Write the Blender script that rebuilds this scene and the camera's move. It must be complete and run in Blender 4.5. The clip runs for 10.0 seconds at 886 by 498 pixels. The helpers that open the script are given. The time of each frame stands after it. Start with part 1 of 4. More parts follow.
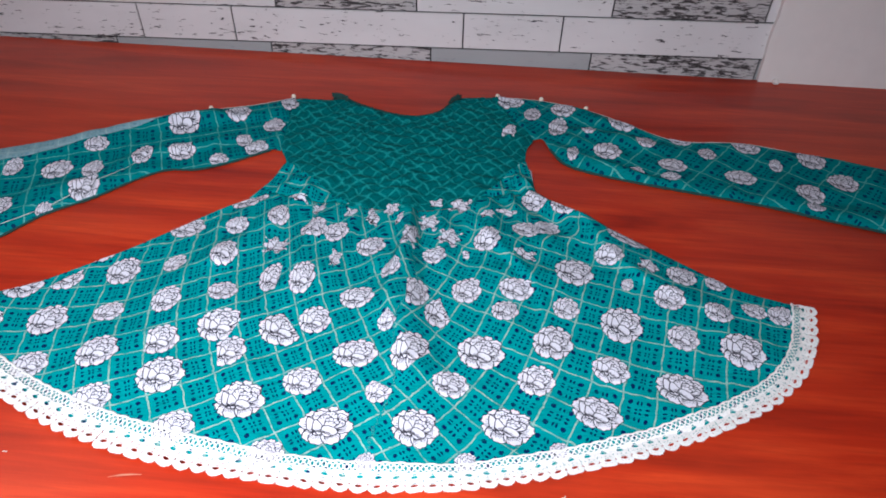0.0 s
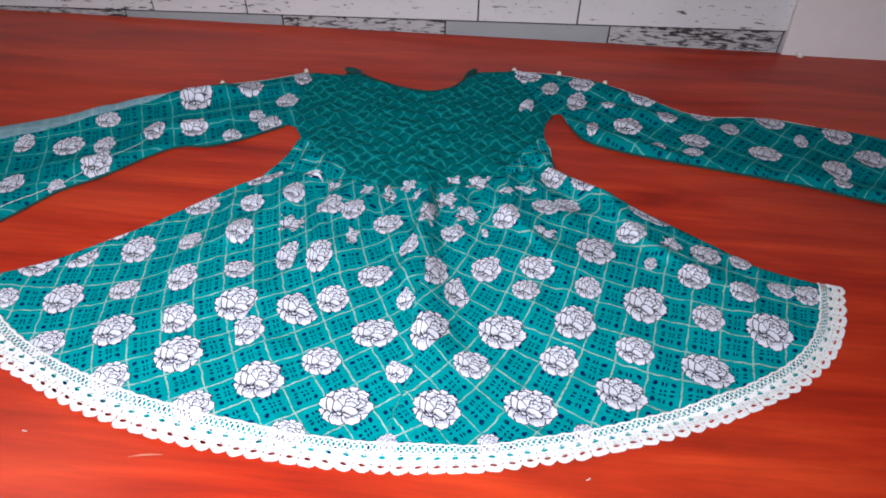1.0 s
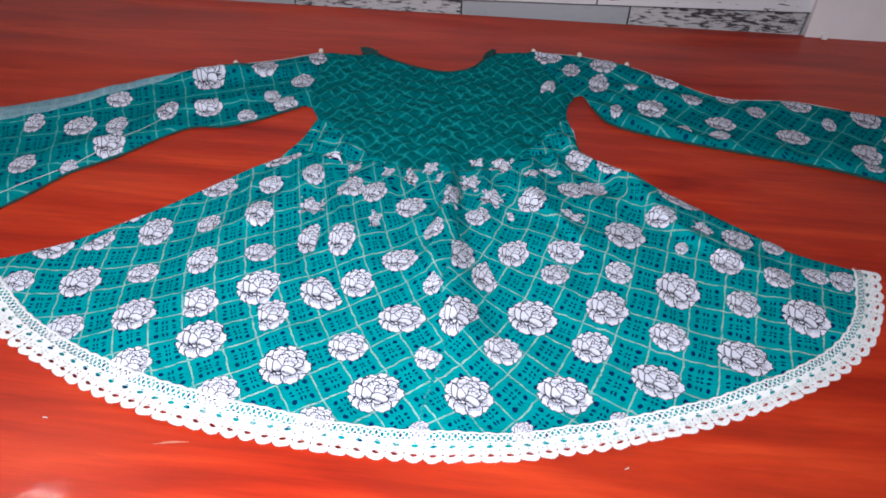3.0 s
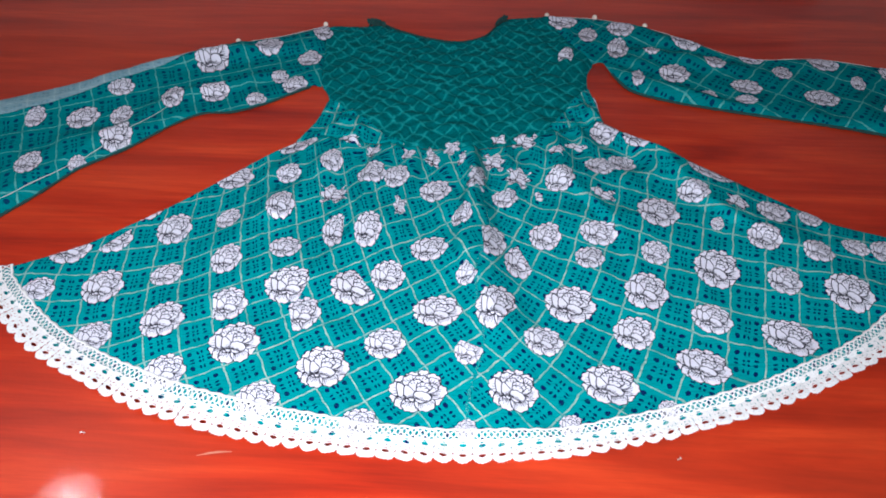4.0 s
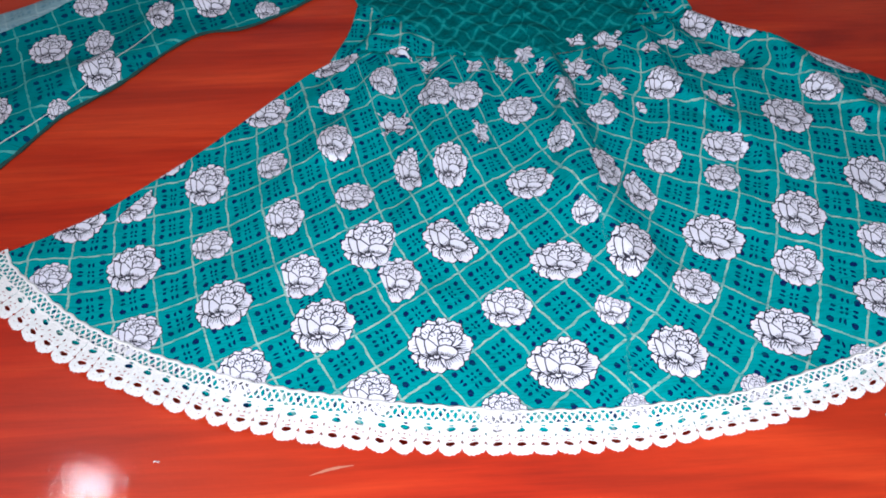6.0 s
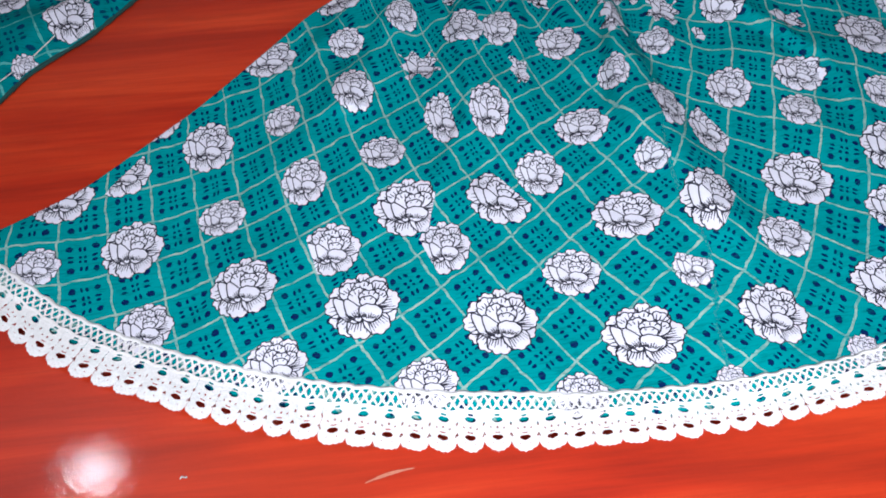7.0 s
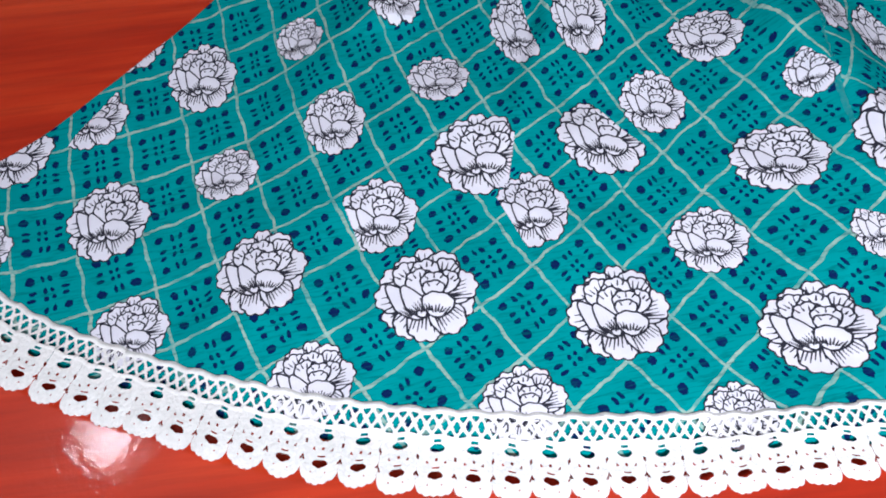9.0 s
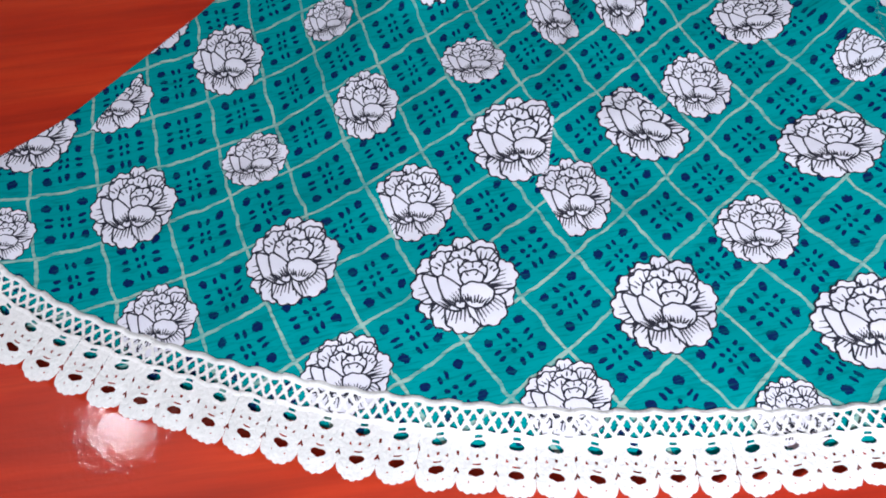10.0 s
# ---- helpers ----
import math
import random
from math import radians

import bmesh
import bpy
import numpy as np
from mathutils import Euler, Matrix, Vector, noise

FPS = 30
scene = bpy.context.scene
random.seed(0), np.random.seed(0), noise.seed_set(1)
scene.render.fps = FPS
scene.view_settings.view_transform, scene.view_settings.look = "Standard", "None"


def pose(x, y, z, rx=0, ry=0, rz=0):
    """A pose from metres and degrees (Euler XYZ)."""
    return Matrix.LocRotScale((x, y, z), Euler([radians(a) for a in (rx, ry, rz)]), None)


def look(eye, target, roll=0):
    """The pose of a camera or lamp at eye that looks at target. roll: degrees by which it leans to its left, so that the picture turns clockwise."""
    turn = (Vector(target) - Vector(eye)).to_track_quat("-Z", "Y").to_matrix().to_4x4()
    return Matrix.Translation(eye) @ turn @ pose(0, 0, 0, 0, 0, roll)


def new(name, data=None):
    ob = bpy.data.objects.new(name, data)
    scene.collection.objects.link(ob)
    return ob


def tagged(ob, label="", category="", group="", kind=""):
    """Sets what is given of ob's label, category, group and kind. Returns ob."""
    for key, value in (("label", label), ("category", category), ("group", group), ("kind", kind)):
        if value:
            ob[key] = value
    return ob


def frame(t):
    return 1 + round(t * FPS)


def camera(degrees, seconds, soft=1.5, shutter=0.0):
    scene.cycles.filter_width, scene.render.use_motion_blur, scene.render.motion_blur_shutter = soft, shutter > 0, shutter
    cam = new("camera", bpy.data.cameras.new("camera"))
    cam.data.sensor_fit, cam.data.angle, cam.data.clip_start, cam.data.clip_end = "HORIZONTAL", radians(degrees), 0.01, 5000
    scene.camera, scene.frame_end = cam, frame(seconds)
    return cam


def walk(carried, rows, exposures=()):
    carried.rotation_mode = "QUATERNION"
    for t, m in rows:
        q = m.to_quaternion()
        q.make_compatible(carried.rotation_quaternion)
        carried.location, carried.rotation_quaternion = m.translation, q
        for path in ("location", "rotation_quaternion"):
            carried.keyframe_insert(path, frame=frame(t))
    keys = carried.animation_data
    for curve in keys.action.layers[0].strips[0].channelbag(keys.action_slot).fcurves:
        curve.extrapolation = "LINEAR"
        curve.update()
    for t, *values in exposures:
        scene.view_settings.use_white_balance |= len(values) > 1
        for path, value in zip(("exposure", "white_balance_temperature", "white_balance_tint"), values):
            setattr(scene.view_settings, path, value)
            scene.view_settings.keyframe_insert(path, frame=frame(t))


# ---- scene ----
cam = camera(67.9, 10.0, soft=1.8)
PATH = [
    (0, (0.09, 0.379, 0.585), (0.1, 1.894, -0.722), 1.5),
    (0.5, (0.082, 0.383, 0.579), (0.074, 1.874, -0.755), 1.0),
    (1, (0.075, 0.391, 0.576), (0.065, 1.858, -0.783), 1.0),
    (1.5, (0.072, 0.394, 0.574), (0.054, 1.858, -0.789), 0.7),
    (2, (0.065, 0.396, 0.57), (0.044, 1.846, -0.808), 1.5),
    (2.5, (0.057, 0.399, 0.563), (0.046, 1.844, -0.82), 1.9),
    (3.8, (0.006, 0.43, 0.556), (0.027, 1.809, -0.892), 0.0),
    (4, (-0.001, 0.444, 0.567), (0.014, 1.79, -0.913), -0.5),
    (4.5, (-0.021, 0.47, 0.554), (0.031, 1.763, -0.971), 1.0),
    (5, (-0.055, 0.506, 0.536), (0.012, 1.729, -1.046), 0.6),
    (5.5, (-0.102, 0.542, 0.512), (0.019, 1.724, -1.097), 1.0),
    (5.7, (-0.122, 0.549, 0.502), (0.011, 1.714, -1.118), 0.4),
    (6.8, (-0.18, 0.62, 0.438), (-0.014, 1.609, -1.292), -0.9),
    (7, (-0.187, 0.625, 0.427), (-0.015, 1.606, -1.307), -1.1),
    (7.5, (-0.195, 0.645, 0.398), (-0.088, 1.57, -1.372), -4.8),
    (8, (-0.206, 0.673, 0.369), (-0.094, 1.547, -1.426), -4.1),
    (8.5, (-0.209, 0.691, 0.342), (-0.105, 1.543, -1.465), -4.8),
    (9, (-0.215, 0.711, 0.323), (-0.103, 1.519, -1.503), -4.3),
    (9.5, (-0.224, 0.715, 0.314), (-0.152, 1.5, -1.525), -6.8),
    (10, (-0.231, 0.719, 0.312), (-0.138, 1.501, -1.527), -5.0),
]
EXPOSURES = [(0.0, 0.06, 6000, 10), (4.0, 0.0, 5900, 10), (7.0, -0.20, 5900, 10), (8.5, -0.27, 5950, 10), (10.0, -0.36, 6000, 10)]
walk(cam, [(t, look(eye, target, roll)) for t, eye, target, roll in PATH], EXPOSURES)

# ---- light ----
LAMP = Vector((-0.80, 1.00, 0.86))      # small lamp mirrored in the varnish
ADDED_LAMP = Vector((-0.14, 0.15, 0.82))   # unseen larger lamp, added over the table's near edge to brighten the skirt
WALL_TURN = -4.575          # the back wall runs at this angle to the table's own axes
ROOM = pose(0, 0, 0, 0, 0, WALL_TURN)
WALL_V = 1.646              # the back wall's distance, along the room's own y

world = bpy.data.worlds.new("room_air")
scene.world = world
world.use_nodes = True
sky = world.node_tree.nodes.new("ShaderNodeTexSky")
sky.sky_type = "NISHITA"
sky.sun_disc = False
sky.sun_elevation = radians(40)
world.node_tree.links.new(sky.outputs[0], world.node_tree.nodes["Background"].inputs[0])
world.node_tree.nodes["Background"].inputs[1].default_value = 0.1


def area(name, m, size, watts, color, shape="RECTANGLE", size_y=None, spread=180):
    data = bpy.data.lights.new(name, "AREA")
    data.shape, data.size, data.energy, data.color = shape, size, watts, color
    data.spread = radians(spread)
    if size_y:
        data.size_y = size_y
    ob = new(name, data)
    ob.matrix_world = m
    return ob


area("lamp_light", look(LAMP, (-0.62, 0.95, 0.0)), 0.070, 2.2, (1.0, 0.97, 0.98), "DISK")
area("main_lamp_light", look(ADDED_LAMP, (-0.04, 0.68, 0.0)), 0.20, 10.6, (1.0, 0.98, 0.98), "DISK", spread=120)
# broad cool fill from behind the camera, set before an added window opening
area("window_light", ROOM @ look((0.25, -1.50, 0.95), (0.1, 0.9, 0.0)), 1.3, 9.0, (0.92, 0.95, 1.0), "RECTANGLE", 1.1)


# ---- materials ----
def material(name, rough=0.6, metal=0.0):
    mat = bpy.data.materials.new(name)
    mat.use_nodes = True
    nt = mat.node_tree
    b = nt.nodes["Principled BSDF"]
    b.inputs["Roughness"].default_value = rough
    b.inputs["Metallic"].default_value = metal
    return mat, nt, b


def node(nt, kind, **values):
    n = nt.nodes.new(kind)
    for k, v in values.items():
        if k in n.inputs:
            n.inputs[k].default_value = v
    return n


def math_node(nt, op, a, b=None, c=None, clamp=False):
    n = nt.nodes.new("ShaderNodeMath")
    n.operation, n.use_clamp = op, clamp
    for i, v in enumerate((a, b, c)):
        if v is None:
            continue
        if isinstance(v, (int, float)):
            n.inputs[i].default_value = v
        else:
            nt.links.new(v, n.inputs[i])
    return n.outputs[0]


def mix(nt, fac, a, b, blend="MIX"):
    n = nt.nodes.new("ShaderNodeMix")
    n.data_type, n.blend_type = "RGBA", blend
    for sock, v in ((n.inputs[0], fac), (n.inputs[6], a), (n.inputs[7], b)):
        if isinstance(v, (int, float)):
            sock.default_value = v
        elif isinstance(v, tuple):
            sock.default_value = (*v, 1)
        else:
            nt.links.new(v, sock)
    return n.outputs[2]


def coords(nt, which="Object", scale=(1, 1, 1), turn=0.0):
    tc = nt.nodes.new("ShaderNodeTexCoord")
    mp = nt.nodes.new("ShaderNodeMapping")
    mp.inputs["Scale"].default_value = scale
    mp.inputs["Rotation"].default_value = (0, 0, radians(turn))
    nt.links.new(tc.outputs[which], mp.inputs[0])
    return mp.outputs[0]


def noise_tex(nt, vec, scale, detail=4.0, rough=0.55, distortion=0.0):
    n = nt.nodes.new("ShaderNodeTexNoise")
    n.inputs["Scale"].default_value, n.inputs["Detail"].default_value = scale, detail
    n.inputs["Roughness"].default_value, n.inputs["Distortion"].default_value = rough, distortion
    nt.links.new(vec, n.inputs["Vector"])
    return n.outputs[0]


def ramp(nt, fac, *stops):
    n = nt.nodes.new("ShaderNodeValToRGB")
    e = n.color_ramp.elements
    while len(e) < len(stops):
        e.new(0.5)
    for el, (p, c) in zip(e, stops):
        el.position, el.color = p, (*c, 1) if isinstance(c, tuple) else (c, c, c, 1)
    nt.links.new(fac, n.inputs[0])
    return n.outputs[0]


def bump(nt, b, height, strength=0.3, distance=0.002):
    n = nt.nodes.new("ShaderNodeBump")
    n.inputs["Strength"].default_value, n.inputs["Distance"].default_value = strength, distance
    nt.links.new(height, n.inputs["Height"])
    nt.links.new(n.outputs[0], b.inputs["Normal"])


def wood_material():
    """Red varnished wood: long streaks along the table, a glossy coat with faint ripples."""
    mat, nt, b = material("red_varnished_wood", 0.43)
    streak = noise_tex(nt, coords(nt, "Object", (0.9, 9.0, 1), 3), 2.6, 6, 0.6, 0.6)
    fine = noise_tex(nt, coords(nt, "Object", (3.0, 60.0, 1), 3), 3.0, 5, 0.7)
    large = noise_tex(nt, coords(nt, "Object", (1, 1, 1)), 1.7, 3, 0.5)
    col = ramp(nt, streak, (0.32, (0.20, 0.007, 0.003)), (0.50, (0.38, 0.019, 0.004)), (0.70, (0.56, 0.048, 0.010)))
    col = mix(nt, ramp(nt, fine, (0.44, 0.0), (0.72, 0.50)), col, (0.16, 0.007, 0.004))
    col = mix(nt, ramp(nt, large, (0.35, 0.0), (0.75, 0.45)), col, (0.52, 0.075, 0.024))
    nt.links.new(col, b.inputs["Base Color"])
    b.inputs["Coat Weight"].default_value = 0.20
    b.inputs["Coat Roughness"].default_value = 0.05
    b.inputs["Specular IOR Level"].default_value = 0.20
    ripple = noise_tex(nt, coords(nt, "Object", (1, 1, 1)), 250, 3, 0.55)
    bump(nt, b, ripple, 0.13, 0.0009)
    nt.links.new(b.inputs["Normal"].links[0].from_socket, b.inputs["Coat Normal"])
    return mat


def print_material(name, ground, line, dot, line_half):
    """Cotton printed with a check of pale lines; in each cell a ring of navy dashes. UV counts cells."""
    mat, nt, b = material(name, 0.85)
    b.inputs["Specular IOR Level"].default_value = 0.06
    uv = coords(nt, "UV")
    wob = nt.nodes.new("ShaderNodeTexNoise")
    wob.inputs["Scale"].default_value, wob.inputs["Detail"].default_value = 2.3, 2
    nt.links.new(uv, wob.inputs["Vector"])
    add = nt.nodes.new("ShaderNodeVectorMath")
    add.operation = "MULTIPLY_ADD"
    nt.links.new(wob.outputs[1], add.inputs[0])
    add.inputs[1].default_value = (0.16, 0.16, 0)
    nt.links.new(uv, add.inputs[2])
    sep = nt.nodes.new("ShaderNodeSeparateXYZ")
    nt.links.new(add.outputs[0], sep.inputs[0])
    cell = []
    for axis in (0, 1):
        f = math_node(nt, "FRACT", math_node(nt, "SUBTRACT", sep.outputs[axis], 0.08))
        cell.append(math_node(nt, "ABSOLUTE", math_node(nt, "SUBTRACT", f, 0.5)))
    a, c = cell
    edge = math_node(nt, "MAXIMUM", a, c)
    fray = math_node(nt, "MULTIPLY", noise_tex(nt, uv, 14, 3), 0.03)
    on_line = math_node(nt, "GREATER_THAN", math_node(nt, "ADD", edge, fray), 0.5 - line_half + 0.015)

    def blot(x, y, rx, ry):
        dx = math_node(nt, "DIVIDE", math_node(nt, "SUBTRACT", a, x), rx)
        dy = math_node(nt, "DIVIDE", math_node(nt, "SUBTRACT", c, y), ry)
        d = math_node(nt, "ADD", math_node(nt, "MULTIPLY", dx, dx), math_node(nt, "MULTIPLY", dy, dy))
        return d

    best = None
    for x, y, rx, ry in ((0.258, 0.258, 0.070, 0.070), (0.056, 0.245, 0.032, 0.060), (0.245, 0.056, 0.060, 0.032),
                         (0.054, 0.058, 0.032, 0.038)):
        d = blot(x, y, rx, ry)
        best = d if best is None else math_node(nt, "MINIMUM", best, d)
    ragged = math_node(nt, "ADD", best, math_node(nt, "MULTIPLY", math_node(nt, "SUBTRACT", noise_tex(nt, uv, 26, 3), 0.5), 1.9))
    on_dot = math_node(nt, "LESS_THAN", ragged, 1.0)
    fade = noise_tex(nt, uv, 0.9, 3)
    tone = mix(nt, ramp(nt, fade, (0.3, 0.0), (0.75, 0.35)), ground, tuple(v * 0.7 for v in ground))
    worn = ramp(nt, noise_tex(nt, uv, 3.1, 4, 0.6), (0.34, 0.35), (0.56, 1.0))
    col = mix(nt, math_node(nt, "MULTIPLY", on_line, worn), tone, line)
    col = mix(nt, on_dot, col, dot)
    slub = noise_tex(nt, coords(nt, "Object", (90, 700, 90)), 1.0, 3, 0.6)
    col = mix(nt, ramp(nt, slub, (0.50, 0.0), (0.70, 0.62)), col, tuple(v * 0.40 for v in ground))
    nt.links.new(col, b.inputs["Base Color"])
    threads = noise_tex(nt, coords(nt, "Object", (900, 300, 300)), 1.0, 2)
    bump(nt, b, threads, 0.25, 0.0006)
    return mat


def plain_material(name, color, rough=0.7, spread=0.12, scale=40.0, relief=0.2, metal=0.0):
    """A plain surface with two scales of variation and a fine relief."""
    mat, nt, b = material(name, rough, metal)
    vec = coords(nt)
    n1, n2 = noise_tex(nt, vec, scale, 4), noise_tex(nt, vec, scale * 0.12, 3)
    dark = tuple(v * (1 - spread) for v in color)
    col = mix(nt, ramp(nt, n1, (0.3, 0.0), (0.7, 1.0)), color, dark)
    col = mix(nt, ramp(nt, n2, (0.35, 0.0), (0.8, 0.6)), col, dark)
    nt.links.new(col, b.inputs["Base Color"])
    bump(nt, b, n1, relief, 0.001)
    return mat


def plank_material(name, ground, fleck, low, high):
    """Painted plank: pale ground with dark horizontal flecks where the paint has gone."""
    mat, nt, b = material(name, 0.75)
    info = nt.nodes.new("ShaderNodeObjectInfo")
    shift = nt.nodes.new("ShaderNodeVectorMath")
    shift.operation = "MULTIPLY_ADD"
    tc = nt.nodes.new("ShaderNodeTexCoord")
    comb = nt.nodes.new("ShaderNodeCombineXYZ")
    nt.links.new(math_node(nt, "MULTIPLY", info.outputs["Random"], 37.0), comb.inputs[0])
    nt.links.new(math_node(nt, "MULTIPLY", info.outputs["Random"], 11.0), comb.inputs[2])
    nt.links.new(tc.outputs["Object"], shift.inputs[0])
    shift.inputs[1].default_value = (42, 42, 190)
    nt.links.new(comb.outputs[0], shift.inputs[2])
    n1 = noise_tex(nt, shift.outputs[0], 1.0, 5, 0.62, 0.3)
    n2 = noise_tex(nt, coords(nt, "Object", (6, 6, 14)), 1.0, 3)
    worn = ramp(nt, math_node(nt, "ADD", n1, math_node(nt, "MULTIPLY", math_node(nt, "SUBTRACT", n2, 0.5), 0.25)), (low, 0.0), (high, 1.0))
    tone = mix(nt, ramp(nt, n2, (0.3, 0.0), (0.7, 0.5)), ground, tuple(v * 0.82 for v in ground))
    col = mix(nt, worn, tone, fleck)
    nt.links.new(col, b.inputs["Base Color"])
    bump(nt, b, worn, 0.3, 0.001)
    return mat


def peony_material():
    """White print with black line work; the sheet's ink attribute is the distance from the nearest line."""
    mat, nt, b = material("peony_print", 0.85)
    b.inputs["Specular IOR Level"].default_value = 0.2
    at = nt.nodes.new("ShaderNodeAttribute")
    at.attribute_name = "ink"
    grain = noise_tex(nt, coords(nt), 260, 3)
    d = math_node(nt, "ADD", at.outputs["Fac"], math_node(nt, "MULTIPLY", math_node(nt, "SUBTRACT", grain, 0.5), 0.006))
    pale = mix(nt, noise_tex(nt, coords(nt), 70, 3), (0.69, 0.68, 0.75), (0.53, 0.52, 0.60))
    col = ramp(nt, d, (0.0078, 0.0), (0.0116, 1.0))
    nt.links.new(mix(nt, col, (0.012, 0.012, 0.022), pale), b.inputs["Base Color"])
    bump(nt, b, noise_tex(nt, coords(nt, "Object", (900, 300, 300)), 1.0, 2), 0.25, 0.0006)
    return mat


WOOD = wood_material()
COTTON = print_material("printed_teal_cotton", (0.001, 0.235, 0.248), (0.27, 0.40, 0.35), (0.002, 0.012, 0.070), 0.024)
BODICE = print_material("smocked_green_cotton", (0.001, 0.118, 0.124), (0.014, 0.225, 0.222), (0.001, 0.075, 0.085), 0.075)
# sleeves: darker ground and dimmer lines than the skirt's cotton
SLEEVE_COTTON = print_material("darker_teal_cotton", (0.001, 0.175, 0.188), (0.090, 0.330, 0.310), (0.002, 0.030, 0.085), 0.022)
WRONG_SIDE = print_material("wrong_side_of_teal_cotton", (0.20, 0.33, 0.37), (0.28, 0.39, 0.42), (0.13, 0.24, 0.30), 0.030)
PEONY_PRINT = peony_material()
LACE = plain_material("white_cotton_lace", (0.78, 0.77, 0.76), 0.9, 0.16, 500, 0.6)
HEMLINE = plain_material("pale_overlock_thread", (0.62, 0.62, 0.58), 0.9, 0.3, 600, 0.5)
# colour of the neck binding, and of the shade put below the sleeves
TRIM_AND_SHADE = plain_material("dark_green_binding_and_shade", (0.006, 0.05, 0.045), 0.9, 0.3, 300, 0.4)
PEARL = plain_material("pearl_pin_head", (0.75, 0.62, 0.52), 0.25, 0.1, 200, 0.0)
PLANK_WHITE = plank_material("white_plank_paint", (0.66, 0.64, 0.65), (0.06, 0.055, 0.06), 0.625, 0.66)
PLANK_GREY = plank_material("grey_plank_paint", (0.34, 0.35, 0.36), (0.20, 0.20, 0.21), 0.60, 0.75)
PLANK_WORN = plank_material("worn_plank_paint", (0.46, 0.44, 0.445), (0.035, 0.03, 0.032), 0.50, 0.58)
SCRATCH = plain_material("scratched_varnish", (0.55, 0.20, 0.12), 0.5, 0.3, 900, 0.2)
GROUT = plain_material("dark_joint", (0.03, 0.03, 0.035), 0.9, 0.2, 60, 0.2)
BOARD = plain_material("white_board_paint", (0.76, 0.71, 0.69), 0.6, 0.05, 30, 0.1)
ROOM_PAINT = plain_material("pale_wall_paint", (0.42, 0.41, 0.40), 0.85, 0.06, 20, 0.2)
FLOOR_MAT = plain_material("grey_floor_tile", (0.25, 0.23, 0.21), 0.5, 0.15, 8, 0.2)
METAL = plain_material("white_lamp_enamel", (0.7, 0.7, 0.7), 0.35, 0.05, 60, 0.0)


# ---- helpers for meshes ----
def mesh_object(name, verts, faces, mats, parent=None, label="", slots=None, uvs=None, smooth=False):
    me = bpy.data.meshes.new(name)
    me.from_pydata([tuple(v) for v in verts], [], faces)
    for m in mats:
        me.materials.append(m)
    if slots is not None:
        me.polygons.foreach_set("material_index", slots)
    if uvs is not None:
        layer = me.uv_layers.new(name="print")
        for loop in me.loops:
            layer.data[loop.index].uv = uvs[loop.vertex_index]
    if smooth:
        me.polygons.foreach_set("use_smooth", [True] * len(me.polygons))
    me.update()
    ob = new(name, me)
    if parent:
        ob.parent = parent
    if label:
        ob["label"] = label
    return ob


def part(name, bm, mat, parent, label=""):
    me = bpy.data.meshes.new(name)
    bm.to_mesh(me)
    bm.free()
    me.materials.append(mat)
    ob = new(name, me)
    ob.parent = parent
    if label:
        ob["label"] = label
    return ob


def box(x0, x1, y0, y1, z0, z1, bevel=0.0):
    bm = bmesh.new()
    bmesh.ops.create_cube(bm, size=1)
    for v in bm.verts:
        v.co = Vector((x0 + (v.co.x + 0.5) * (x1 - x0), y0 + (v.co.y + 0.5) * (y1 - y0), z0 + (v.co.z + 0.5) * (z1 - z0)))
    if bevel:
        bmesh.ops.bevel(bm, geom=list(bm.edges), offset=bevel, segments=2, affect="EDGES", profile=0.6)
    return bm


def empty(name, m=Matrix.Identity(4)):
    ob = new(name)
    ob.matrix_world = m
    return ob


def spline(points, n):
    """n points evenly spread along a smooth curve through the given ones."""
    p = np.array(points, float)
    ext = np.vstack([2 * p[0] - p[1], p, 2 * p[-1] - p[-2]])
    dense = []
    for i in range(1, len(ext) - 2):
        a, b, c, d = ext[i - 1:i + 3]
        for t in np.linspace(0, 1, 24, endpoint=False):
            dense.append(0.5 * (2 * b + (c - a) * t + (2 * a - 5 * b + 4 * c - d) * t * t + (3 * b - a - 3 * c + d) * t ** 3))
    dense.append(p[-1])
    dense = np.array(dense)
    s = np.concatenate([[0], np.cumsum(np.linalg.norm(np.diff(dense, axis=0), axis=1))])
    at = np.linspace(0, s[-1], n)
    return np.stack([np.interp(at, s, dense[:, k]) for k in range(dense.shape[1])], 1)


# ---- the room ----
def room_box(name, x0, x1, y0, y1, z0, z1, mat, label, category):
    ob = part(name, box(x0, x1, y0, y1, z0, z1), mat, None)
    ob.matrix_world = ROOM
    return tagged(ob, label, category, kind="structure")


V = WALL_V
LEFT, RIGHT, BACK, FLOOR, TOP = -2.2, 2.4, -1.55, -0.75, 1.75
wall_north = room_box("wall_north", LEFT - 0.1, RIGHT + 0.1, V + 0.004, V + 0.12, FLOOR, TOP, GROUT, "wall clad in whitewashed and grey worn planks", "wall")
room_box("floor", LEFT - 0.1, RIGHT + 0.1, BACK - 0.1, V + 0.12, FLOOR - 0.1, FLOOR, FLOOR_MAT, "plain grey floor under the table", "floor")
room_box("ceiling", LEFT - 0.1, RIGHT + 0.1, BACK - 0.1, V + 0.12, TOP, TOP + 0.1, ROOM_PAINT, "plain pale ceiling", "ceiling")
room_box("wall_west", LEFT - 0.1, LEFT, BACK, V + 0.004, FLOOR, TOP, ROOM_PAINT, "plain pale painted wall", "wall")
room_box("wall_east", RIGHT, RIGHT + 0.1, BACK, V + 0.004, FLOOR, TOP, ROOM_PAINT, "plain pale painted wall", "wall")
